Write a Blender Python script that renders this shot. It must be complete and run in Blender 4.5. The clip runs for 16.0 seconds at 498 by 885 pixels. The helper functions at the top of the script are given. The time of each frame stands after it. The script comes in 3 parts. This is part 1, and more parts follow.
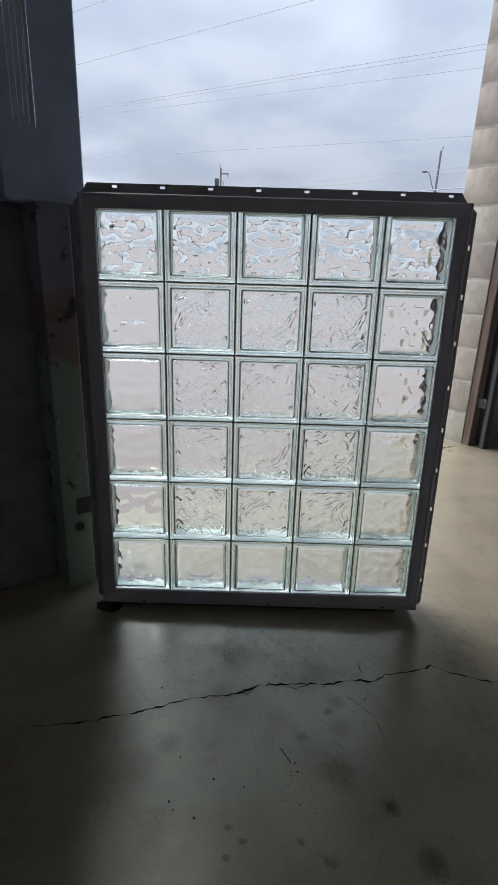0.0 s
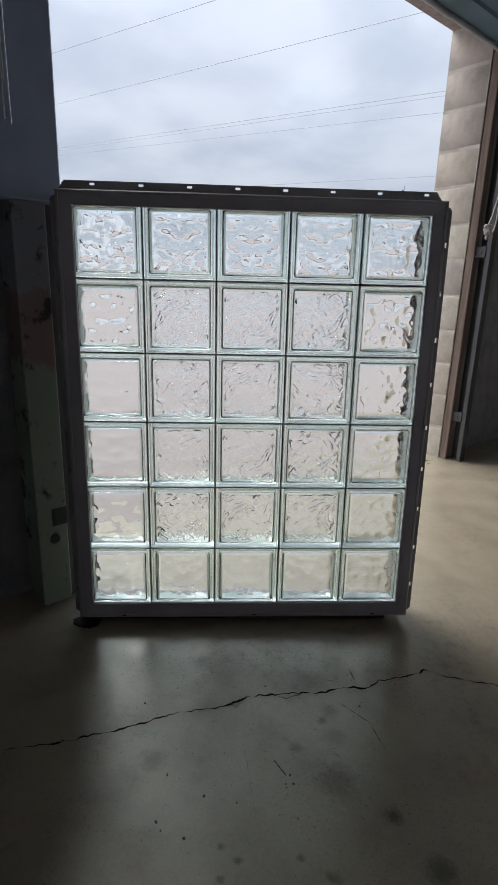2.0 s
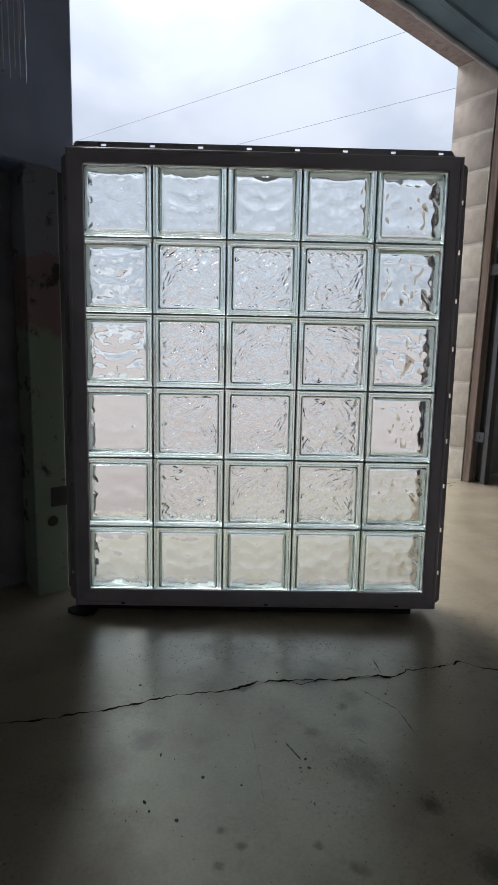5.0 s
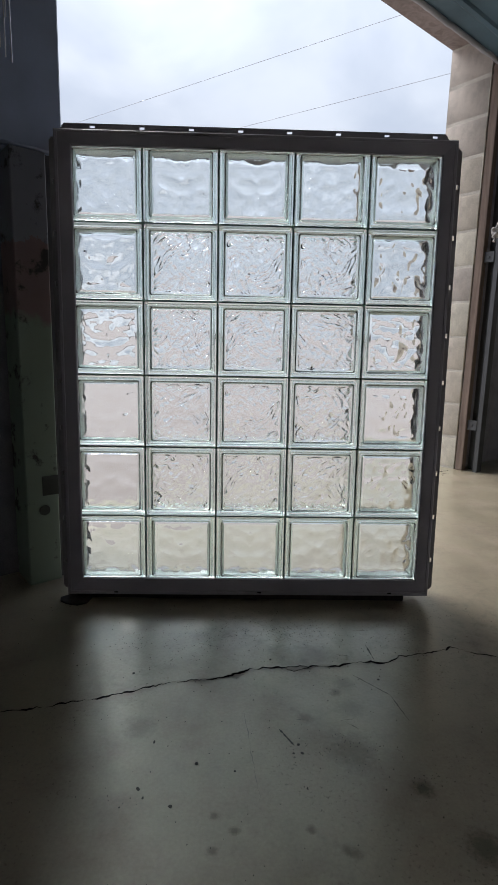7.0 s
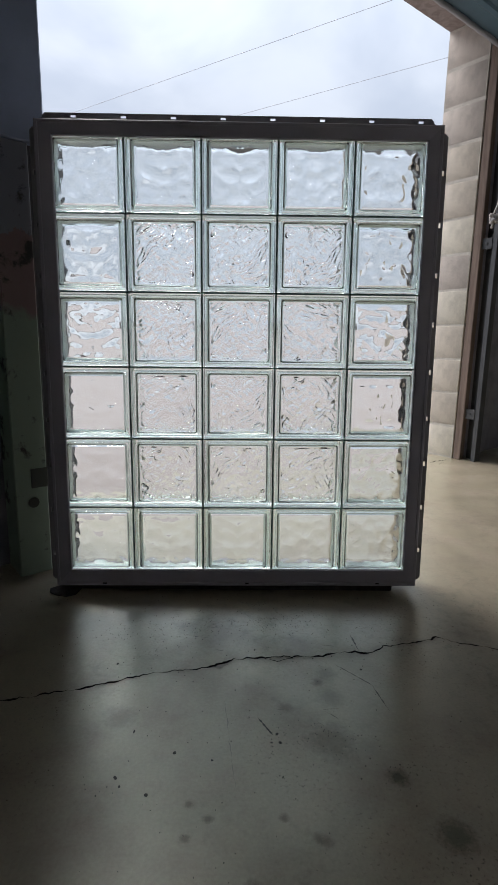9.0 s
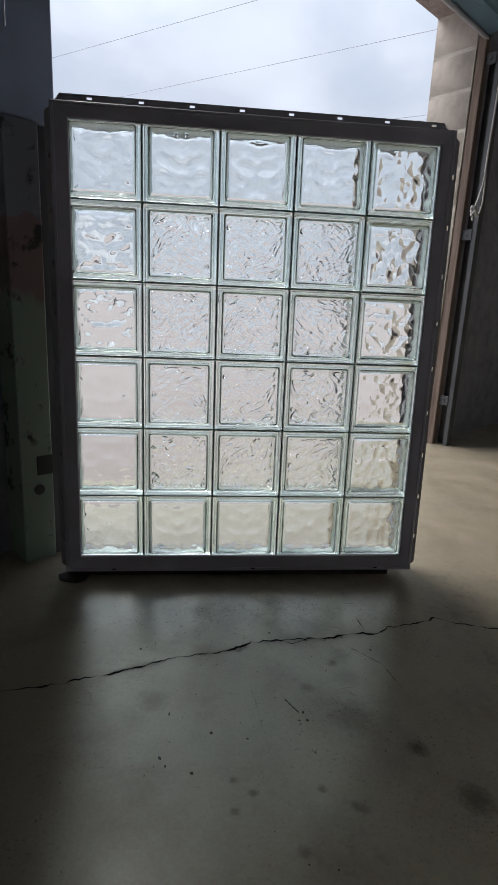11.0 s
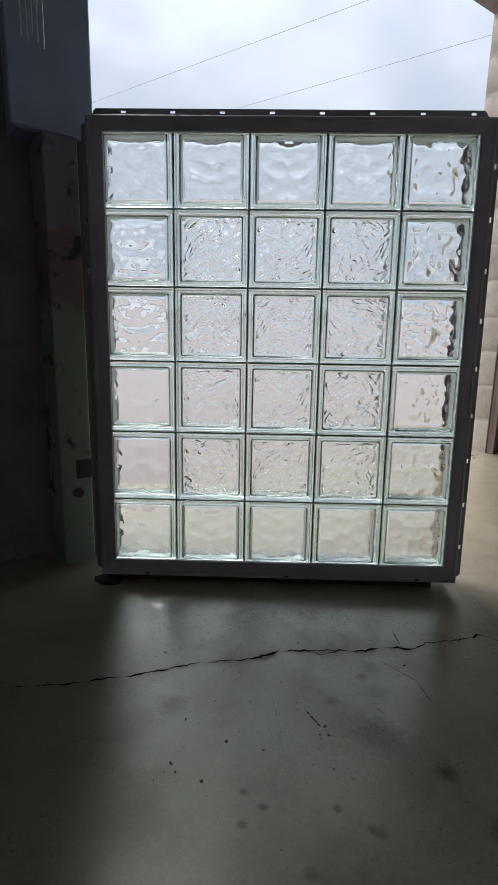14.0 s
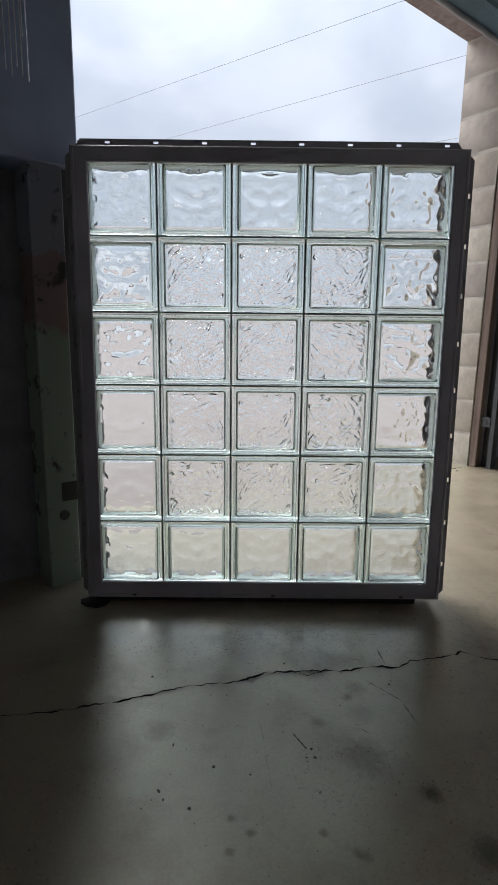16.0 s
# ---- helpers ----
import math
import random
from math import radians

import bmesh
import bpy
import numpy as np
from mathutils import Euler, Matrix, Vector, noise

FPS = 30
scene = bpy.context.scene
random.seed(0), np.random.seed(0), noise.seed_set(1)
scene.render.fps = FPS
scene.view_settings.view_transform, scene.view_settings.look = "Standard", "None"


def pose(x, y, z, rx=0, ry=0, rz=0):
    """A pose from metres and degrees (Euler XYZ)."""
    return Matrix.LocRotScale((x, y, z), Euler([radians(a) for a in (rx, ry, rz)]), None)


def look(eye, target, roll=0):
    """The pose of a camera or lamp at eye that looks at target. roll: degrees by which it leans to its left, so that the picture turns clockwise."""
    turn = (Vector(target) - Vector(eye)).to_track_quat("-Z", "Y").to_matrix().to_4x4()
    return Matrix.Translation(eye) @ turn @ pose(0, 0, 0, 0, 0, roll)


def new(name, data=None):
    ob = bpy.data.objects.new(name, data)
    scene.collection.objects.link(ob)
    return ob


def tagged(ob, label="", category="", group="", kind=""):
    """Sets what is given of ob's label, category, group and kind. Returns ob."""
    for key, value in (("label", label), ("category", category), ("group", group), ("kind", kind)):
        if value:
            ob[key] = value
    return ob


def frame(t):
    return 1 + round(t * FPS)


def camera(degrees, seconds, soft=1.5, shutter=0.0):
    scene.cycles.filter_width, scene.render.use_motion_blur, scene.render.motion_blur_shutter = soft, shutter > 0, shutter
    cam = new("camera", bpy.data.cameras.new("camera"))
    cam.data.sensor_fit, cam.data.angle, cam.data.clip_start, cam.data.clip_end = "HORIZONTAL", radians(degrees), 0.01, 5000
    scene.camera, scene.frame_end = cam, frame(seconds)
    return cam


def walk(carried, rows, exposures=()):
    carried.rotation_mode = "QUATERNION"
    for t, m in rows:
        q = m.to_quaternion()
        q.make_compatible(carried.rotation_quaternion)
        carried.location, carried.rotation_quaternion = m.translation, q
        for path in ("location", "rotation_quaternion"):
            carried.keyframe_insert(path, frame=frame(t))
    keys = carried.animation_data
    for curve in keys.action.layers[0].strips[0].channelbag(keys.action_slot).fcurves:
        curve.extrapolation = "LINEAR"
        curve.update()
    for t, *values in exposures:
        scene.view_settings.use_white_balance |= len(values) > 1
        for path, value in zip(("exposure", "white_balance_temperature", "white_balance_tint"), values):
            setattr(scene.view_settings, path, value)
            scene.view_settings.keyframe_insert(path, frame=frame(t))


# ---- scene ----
cam = camera(50.6, 16.0, 1.6)
PATH = [
    (0, (-0.058, -1.49, 1.123), (-0.051, 0.395, 0.453), 2.1),
    (0.5, (-0.069, -1.506, 1.108), (0.012, 0.376, 0.435), 3.0),
    (1, (-0.089, -1.508, 1.095), (-0.001, 0.379, 0.438), 2.3),
    (1.5, (-0.095, -1.493, 1.058), (0.002, 0.417, 0.474), 2.2),
    (2, (-0.08, -1.482, 1.025), (0.02, 0.437, 0.472), 1.8),
    (2.5, (-0.066, -1.442, 0.922), (0.026, 0.493, 0.427), 1.4),
    (3, (-0.064, -1.444, 0.831), (0.02, 0.522, 0.472), 1.6),
    (3.5, (-0.061, -1.449, 0.781), (0.015, 0.525, 0.467), 1.8),
    (4, (-0.054, -1.453, 0.752), (-0.03, 0.524, 0.45), 1.5),
    (6.5, (-0.057, -1.442, 0.735), (-0.002, 0.525, 0.378), 1.6),
    (7, (-0.052, -1.442, 0.733), (0.006, 0.525, 0.375), 1.5),
    (7.5, (-0.046, -1.44, 0.729), (0.014, 0.527, 0.372), 1.3),
    (8, (-0.047, -1.443, 0.729), (0.015, 0.523, 0.369), 1.2),
    (8.5, (-0.018, -1.444, 0.735), (0.018, 0.52, 0.359), 1.1),
    (8.7, (0.006, -1.44, 0.735), (0.036, 0.522, 0.352), 1.0),
    (10.8, (-0.133, -1.459, 0.786), (0.067, 0.473, 0.305), 2.3),
    (11, (-0.147, -1.463, 0.787), (0.05, 0.468, 0.302), 2.8),
    (11.5, (-0.148, -1.46, 0.783), (0.006, 0.472, 0.291), 3.3),
    (12, (-0.143, -1.468, 0.79), (-0.004, 0.467, 0.304), 2.6),
    (12.5, (-0.107, -1.467, 0.796), (-0.04, 0.479, 0.336), 2.1),
    (13, (-0.069, -1.456, 0.774), (-0.074, 0.494, 0.329), 1.8),
    (13.5, (-0.054, -1.447, 0.756), (-0.088, 0.503, 0.314), 1.6),
    (14, (-0.059, -1.449, 0.755), (-0.101, 0.502, 0.316), 1.3),
    (14.5, (-0.062, -1.446, 0.757), (-0.1, 0.505, 0.319), 1.0),
    (15, (-0.06, -1.448, 0.76), (-0.083, 0.505, 0.331), 1.0),
    (15.5, (-0.058, -1.452, 0.772), (-0.066, 0.504, 0.357), 1.1),
    (16, (-0.055, -1.462, 0.79), (-0.046, 0.498, 0.391), 1.0),
]
walk(cam, [(t, look(eye, target, roll)) for t, eye, target, roll in PATH], [(0.0, 0.71, 6050, 14), (1.5, 0.73, 6200, 15), (3.0, 0.75, 6280, 15), (16.0, 0.75, 6280, 15)])

# ---- light ----
SUN_AZ, SUN_EL = -50.0, 55.0
world = bpy.data.worlds.new("overcast")
scene.world = world
world.use_nodes = True
wn, wl = world.node_tree.nodes, world.node_tree.links
wn.clear()


def wnode(kind, operation=None, interpolation_type=None, data_type=None):
    nd = wn.new(kind)
    if operation:
        nd.operation = operation
    if interpolation_type:
        nd.interpolation_type = interpolation_type
    if data_type:
        nd.data_type = data_type
    return nd


sky = wnode("ShaderNodeTexSky")
sky.sky_type, sky.sun_disc = "NISHITA", False
sky.sun_elevation, sky.sun_rotation = radians(SUN_EL), radians(SUN_AZ)
sky.air_density, sky.dust_density = 1.0, 3.0
sky_dim = wnode("ShaderNodeVectorMath", operation="SCALE")
sky_dim.inputs["Scale"].default_value = 0.07
wl.new(sky.outputs[0], sky_dim.inputs[0])
coord = wnode("ShaderNodeTexCoord")
sep = wnode("ShaderNodeSeparateXYZ")
wl.new(coord.outputs["Generated"], sep.inputs[0])
lift = wnode("ShaderNodeMath", operation="ADD")
lift.inputs[1].default_value = 0.22
wl.new(sep.outputs["Z"], lift.inputs[0])
low = wnode("ShaderNodeMath", operation="MAXIMUM")
low.inputs[1].default_value = 0.12
wl.new(lift.outputs[0], low.inputs[0])
inv = wnode("ShaderNodeMath", operation="DIVIDE")
inv.inputs[0].default_value = 1.0
wl.new(low.outputs[0], inv.inputs[1])
plane = wnode("ShaderNodeVectorMath", operation="SCALE")
wl.new(coord.outputs["Generated"], plane.inputs[0])
wl.new(inv.outputs[0], plane.inputs["Scale"])
cloud = wnode("ShaderNodeTexNoise")
cloud.inputs["Scale"].default_value, cloud.inputs["Detail"].default_value = 1.9, 5.0
cloud.inputs["Roughness"].default_value, cloud.inputs["Distortion"].default_value = 0.5, 0.25
wl.new(plane.outputs[0], cloud.inputs["Vector"])
ramp = wnode("ShaderNodeValToRGB")
ramp.color_ramp.interpolation = "EASE"
ramp.color_ramp.elements[0].position, ramp.color_ramp.elements[0].color = 0.34, (0.405, 0.46, 0.522, 1)
ramp.color_ramp.elements[1].position, ramp.color_ramp.elements[1].color = 0.66, (0.535, 0.585, 0.625, 1)
wl.new(cloud.outputs["Fac"], ramp.inputs[0])
sun_dir = Vector((math.sin(radians(SUN_AZ)) * math.cos(radians(SUN_EL)), math.cos(radians(SUN_AZ)) * math.cos(radians(SUN_EL)), math.sin(radians(SUN_EL))))
# an overcast sky is three times as bright overhead as at the horizon
zen = wnode("ShaderNodeMath", operation="MULTIPLY_ADD")
zen.inputs[1].default_value, zen.inputs[2].default_value = 1.05, 0.62
wl.new(sep.outputs["Z"], zen.inputs[0])
pale = wnode("ShaderNodeMapRange", interpolation_type="SMOOTHSTEP")
pale.inputs["From Min"].default_value, pale.inputs["From Max"].default_value = -0.02, 0.16
pale.inputs["To Min"].default_value, pale.inputs["To Max"].default_value = 0.75, 0.0
wl.new(sep.outputs["Z"], pale.inputs["Value"])
whiten = wnode("ShaderNodeMix", data_type="RGBA")
whiten.inputs["B"].default_value = (0.545, 0.56, 0.575, 1)
wl.new(pale.outputs[0], whiten.inputs["Factor"])
wl.new(ramp.outputs[0], whiten.inputs["A"])
tint = whiten.outputs["Result"]
# thin places in the cloud cover: azimuth, elevation, radius in degrees, gain
for az, el, wide, gain in ((-5.0, 31.0, 9.0, 0.20), (8.0, 16.0, 5.0, 0.10), (-15.0, 6.0, 5.0, 0.2)):
    spot = wnode("ShaderNodeVectorMath", operation="DOT_PRODUCT")
    wl.new(coord.outputs["Generated"], spot.inputs[0])
    spot.inputs[1].default_value = (math.sin(radians(az)) * math.cos(radians(el)), math.cos(radians(az)) * math.cos(radians(el)), math.sin(radians(el)))
    soft = wnode("ShaderNodeMapRange", interpolation_type="SMOOTHSTEP")
    soft.inputs["From Min"].default_value, soft.inputs["From Max"].default_value = math.cos(radians(wide)), 1.0
    soft.inputs["To Max"].default_value = 2.0 * gain
    wl.new(spot.outputs["Value"], soft.inputs["Value"])
    ragged = wnode("ShaderNodeMath", operation="MULTIPLY_ADD")
    wl.new(soft.outputs[0], ragged.inputs[0])
    wl.new(cloud.outputs["Fac"], ragged.inputs[1])
    ragged.inputs[2].default_value = 1.0
    brighter = wnode("ShaderNodeVectorMath", operation="SCALE")
    wl.new(tint, brighter.inputs[0])
    wl.new(ragged.outputs[0], brighter.inputs["Scale"])
    tint = brighter.outputs[0]
up = wnode("ShaderNodeMath", operation="MAXIMUM")
up.inputs[1].default_value = 0.0
wl.new(sep.outputs["Z"], up.inputs[0])
steep = wnode("ShaderNodeMath", operation="POWER")
steep.inputs[1].default_value = 4.0
wl.new(up.outputs[0], steep.inputs[0])
top = wnode("ShaderNodeMath", operation="MULTIPLY_ADD")
top.inputs[1].default_value = 1.3
wl.new(steep.outputs[0], top.inputs[0])
wl.new(zen.outputs[0], top.inputs[2])
zen = top
glow = wnode("ShaderNodeVectorMath", operation="SCALE")
wl.new(tint, glow.inputs[0])
haze = wnode("ShaderNodeMapRange", interpolation_type="SMOOTHSTEP")
haze.inputs["From Min"].default_value, haze.inputs["From Max"].default_value = -0.02, 0.13
haze.inputs["To Min"].default_value, haze.inputs["To Max"].default_value = 2.05, 1.0
wl.new(sep.outputs["Z"], haze.inputs["Value"])
both = wnode("ShaderNodeMath", operation="MULTIPLY")
wl.new(zen.outputs[0], both.inputs[0])
wl.new(haze.outputs[0], both.inputs[1])
wl.new(both.outputs[0], glow.inputs["Scale"])
cover = wnode("ShaderNodeMix", data_type="RGBA")
cover.inputs["Factor"].default_value = 0.9
wl.new(sky_dim.outputs[0], cover.inputs["A"])
wl.new(glow.outputs[0], cover.inputs["B"])
bg = wnode("ShaderNodeBackground")
bg.inputs["Strength"].default_value = 0.93
wl.new(cover.outputs["Result"], bg.inputs["Color"])
wout = wnode("ShaderNodeOutputWorld")
wl.new(bg.outputs[0], wout.inputs["Surface"])

sun = new("sun", bpy.data.lights.new("sun", "SUN"))
sun.data.energy, sun.data.angle, sun.data.color = 2.7, radians(44), (1.0, 0.95, 0.88)
sun.matrix_world = Matrix.Translation((0, 20, 30)) @ (-sun_dir).to_track_quat("-Z", "Y").to_matrix().to_4x4()


# ---- materials ----
class Mat:
    """A Principled material with a small vocabulary of procedural nodes."""

    def __init__(self, name, color=(0.5, 0.5, 0.5), rough=0.6, metal=0.0, spec=0.5):
        self.m = bpy.data.materials.new(name)
        self.m.use_nodes = True
        self.n, self.l = self.m.node_tree.nodes, self.m.node_tree.links
        self.b = self.n["Principled BSDF"]
        self.b.inputs["Base Color"].default_value = (*color, 1)
        self.b.inputs["Roughness"].default_value = rough
        self.b.inputs["Metallic"].default_value = metal
        self.b.inputs["Specular IOR Level"].default_value = spec
        self.co = self.n.new("ShaderNodeTexCoord").outputs["Object"]

    def world_coords(self):
        self.co = self.n.new("ShaderNodeNewGeometry").outputs["Position"]
        return self

    def noise(self, scale, detail=4, rough=0.55, stretch=(1, 1, 1), dist=0.0):
        mp = self.n.new("ShaderNodeMapping")
        mp.inputs["Scale"].default_value = stretch
        self.l.new(self.co, mp.inputs[0])
        t = self.n.new("ShaderNodeTexNoise")
        t.inputs["Scale"].default_value, t.inputs["Detail"].default_value = scale, detail
        t.inputs["Roughness"].default_value, t.inputs["Distortion"].default_value = rough, dist
        self.l.new(mp.outputs[0], t.inputs["Vector"])
        return t.outputs["Fac"]

    def ramp(self, fac, *stops):
        r = self.n.new("ShaderNodeValToRGB")
        e = r.color_ramp.elements
        while len(e) < len(stops):
            e.new(0.5)
        for s, (p, c) in zip(e, stops):
            s.position = p
            s.color = (*c, 1) if isinstance(c, tuple) else (c, c, c, 1)
        self.l.new(fac, r.inputs[0])
        return r.outputs[0]

    def mix(self, fac, a, b, mode="MIX"):
        x = self.n.new("ShaderNodeMix")
        x.data_type, x.blend_type = "RGBA", mode
        for key, v in (("Factor", fac), ("A", a), ("B", b)):
            if isinstance(v, (int, float)):
                x.inputs[key].default_value = v
            elif isinstance(v, tuple):
                x.inputs[key].default_value = (*v, 1)
            else:
                self.l.new(v, x.inputs[key])
        return x.outputs["Result"]

    def random(self):
        return self.n.new("ShaderNodeObjectInfo").outputs["Random"]

    def put(self, **links):
        for k, v in links.items():
            self.l.new(v, self.b.inputs[k.replace("_", " ")])
        return self

    def bump(self, height, strength=0.3, distance=0.002):
        bp = self.n.new("ShaderNodeBump")
        bp.inputs["Strength"].default_value, bp.inputs["Distance"].default_value = strength, distance
        self.l.new(height, bp.inputs["Height"])
        self.l.new(bp.outputs[0], self.b.inputs["Normal"])
        return self


def glass_material(name, color, rough):
    m = bpy.data.materials.new(name)
    m.use_nodes = True
    n, l = m.node_tree.nodes, m.node_tree.links
    n.clear()
    g = n.new("ShaderNodeBsdfGlass")
    g.inputs["Color"].default_value, g.inputs["Roughness"].default_value, g.inputs["IOR"].default_value = (*color, 1), rough, 1.5
    o = n.new("ShaderNodeOutputMaterial")
    l.new(g.outputs[0], o.inputs["Surface"])
    return m


def concrete_floor():
    k = Mat("sealed_concrete", rough=0.3, spec=0.9).world_coords()
    big = k.noise(1.3, 5, 0.6)
    mid = k.noise(4.0, 2.5, 0.5)
    fine = k.noise(160.0, 3, 0.6)
    base = k.ramp(big, (0.3, (0.296, 0.246, 0.196)), (0.7, (0.390, 0.320, 0.264)))
    blot = k.ramp(k.noise(6.0, 6, 0.62), (0.28, 0.80), (0.52, 1.0), (0.75, 1.06))
    c = k.mix(1.0, base, blot, "MULTIPLY")
    grain = k.ramp(fine, (0.3, 0.86), (0.7, 1.1))
    c = k.mix(0.8, c, grain, "MULTIPLY")
    grime = k.mix(1.0, k.ramp(k.noise(34.0, 6, 0.7), (0.50, 0.0), (0.66, 0.55)), k.ramp(k.noise(2.3, 4, 0.6), (0.44, 0.0), (0.62, 1.0)), "MULTIPLY")
    c = k.mix(grime, c, (0.115, 0.105, 0.078))
    dirt = k.mix(1.0, k.ramp(k.noise(150.0, 4, 0.6), (0.58, 0.0), (0.68, 0.8)), k.ramp(k.noise(3.2, 3), (0.45, 0.0), (0.66, 1.0)), "MULTIPLY")
    c = k.mix(dirt, c, (0.06, 0.057, 0.05))
    worn = dirt
    ragged = k.noise(95.0, 7, 0.75)
    for x, y, size, dark in ((0.284, -0.672, 0.030, 0.8), (0.18, -0.59, 0.075, 0.42), (-0.038, -0.752, 0.014, 0.6), (-0.07, -0.726, 0.012, 0.6), (0.20, -0.47, 0.05, 0.3),
                             (0.341, -0.78, 0.05, 0.7), (-0.22, -0.53, 0.05, 0.3), (0.18, -0.42, 0.022, 0.5), (-0.12, -0.20, 0.06, 0.3), (0.16, -0.28, 0.08, 0.25),
                             (0.081, -0.75, 0.014, 0.55), (0.129, -0.784, 0.014, 0.5), (0.105, -0.50, 0.026, 0.4), (0.206, -0.389, 0.04, 0.35), (-0.071, -0.785, 0.014, 0.5), (0.141, -0.789, 0.018, 0.5), (0.03, -0.857, 0.02, 0.5), (-0.035, -0.368, 0.014, 0.7)):
        away = k.n.new("ShaderNodeVectorMath")
        away.operation = "DISTANCE"
        k.l.new(k.co, away.inputs[0])
        away.inputs[1].default_value = (x, y, 0)
        edge = k.n.new("ShaderNodeMath")
        edge.operation = "MULTIPLY_ADD"
        k.l.new(ragged, edge.inputs[0])
        edge.inputs[1].default_value = 1.3 * size
        k.l.new(away.outputs["Value"], edge.inputs[2])
        spot = k.ramp(edge.outputs[0], (size * 0.9, dark), (size * 1.4, 0.0))
        c = k.mix(spot, c, (0.050, 0.052, 0.034))
        worn = k.mix(1.0, worn, spot, "LIGHTEN")
    r = k.ramp(mid, (0.25, 0.282), (0.75, 0.315))
    shine = k.ramp(worn, (0.0, 1.0), (1.0, 0.35))
    shine = k.mix(1.0, shine, k.ramp(k.noise(5.5, 8, 0.7), (0.34, 0.45), (0.54, 1.0)), "MULTIPLY")
    k.b.inputs["Coat Weight"].default_value, k.b.inputs["Coat IOR"].default_value = 1.0, 1.66
    k.b.inputs["Coat Tint"].default_value = k.b.inputs["Specular Tint"].default_value = (0.95, 1.0, 0.90, 1)
    k.put(Base_Color=c, Roughness=r, Coat_Roughness=r, Coat_Weight=shine, Specular_IOR_Level=shine)
    h = k.mix(0.35, k.noise(1.3, 2), k.noise(45.0, 4))
    return k.bump(h, 0.06, 0.003).m


def block_material(name, tint, dark):
    k = Mat(name, rough=0.9, spec=0.2)
    rnd = k.random()
    grain = k.noise(220.0, 3, 0.7)
    stain = k.noise(9.0, 5, 0.6)
    c = k.ramp(rnd, (0.0, tuple(x * dark for x in tint)), (1.0, tint))
    c = k.mix(1.0, c, k.ramp(stain, (0.3, 0.72), (0.6, 1.06)), "MULTIPLY")
    c = k.mix(0.7, c, k.ramp(grain, (0.3, 0.7), (0.7, 1.15)), "MULTIPLY")
    k.put(Base_Color=c)
    return k.bump(k.mix(0.5, grain, k.noise(70.0, 5, 0.7)), 0.5, 0.004).m


def wood_material(name, light, dark):
    k = Mat(name, rough=0.75, spec=0.3)
    ring = k.noise(26.0, 5, 0.6, stretch=(1, 1, 0.06), dist=1.2)
    fine = k.noise(240.0, 3, 0.6, stretch=(1, 1, 0.03))
    c = k.ramp(ring, (0.35, dark), (0.6, light))
    c = k.mix(0.5, c, k.ramp(fine, (0.3, 0.7), (0.7, 1.1)), "MULTIPLY")
    c = k.mix(0.6, c, k.ramp(k.noise(5.0, 4), (0.3, 0.7), (0.65, 1.05)), "MULTIPLY")
    k.put(Base_Color=c)
    return k.bump(fine, 0.3, 0.001).m


def painted(name, color, rough=0.5, metal=0.0, wear=(0.06, 0.05, 0.045), amount=0.66, scale=8.0):
    k = Mat(name, rough=rough, metal=metal)
    c = k.mix(1.0, color, k.ramp(k.noise(3.5, 5), (0.3, 0.75), (0.7, 1.12)), "MULTIPLY")
    chips = k.ramp(k.noise(scale, 7, 0.68), (amount, 0.0), (amount + 0.05, 1.0))
    c = k.mix(chips, c, wear)
    k.put(Base_Color=c, Roughness=k.mix(chips, (rough, rough, rough), (0.8, 0.8, 0.8)))
    return k.bump(k.noise(60.0, 4), 0.15, 0.001).m


M_FLOOR = concrete_floor()
M_GLASS = glass_material("clear_pressed_glass", (0.99, 0.997, 0.994), 0.0)
M_GLASS_SIDE = glass_material("green_glass_edge", (0.925, 0.973, 0.952), 0.15)
M_RIM = glass_material("frosted_block_rim", (0.90, 0.96, 0.935), 0.16)


def sealant():
    """Clear silicone gone milky: part of the light goes through it."""
    m = bpy.data.materials.new("milky_joint_sealant")
    m.use_nodes = True
    n, l = m.node_tree.nodes, m.node_tree.links
    n.clear()
    d, t, x, o = n.new("ShaderNodeBsdfDiffuse"), n.new("ShaderNodeBsdfTranslucent"), n.new("ShaderNodeMixShader"), n.new("ShaderNodeOutputMaterial")
    d.inputs["Color"].default_value = (0.42, 0.52, 0.47, 1)
    t.inputs["Color"].default_value = (0.78, 0.90, 0.84, 1)
    x.inputs["Fac"].default_value = 0.85
    l.new(d.outputs[0], x.inputs[1])
    l.new(t.outputs[0], x.inputs[2])
    l.new(x.outputs[0], o.inputs["Surface"])
    return m


M_JOINT = sealant()


def edge_coat():
    m = bpy.data.materials.new("pearly_edge_coating")
    m.use_nodes = True
    n, l = m.node_tree.nodes, m.node_tree.links
    n.clear()
    g, o = n.new("ShaderNodeBsdfGlossy"), n.new("ShaderNodeOutputMaterial")
    g.inputs["Color"].default_value, g.inputs["Roughness"].default_value = (0.91, 0.965, 0.94, 1), 0.42
    l.new(g.outputs[0], o.inputs["Surface"])
    return m


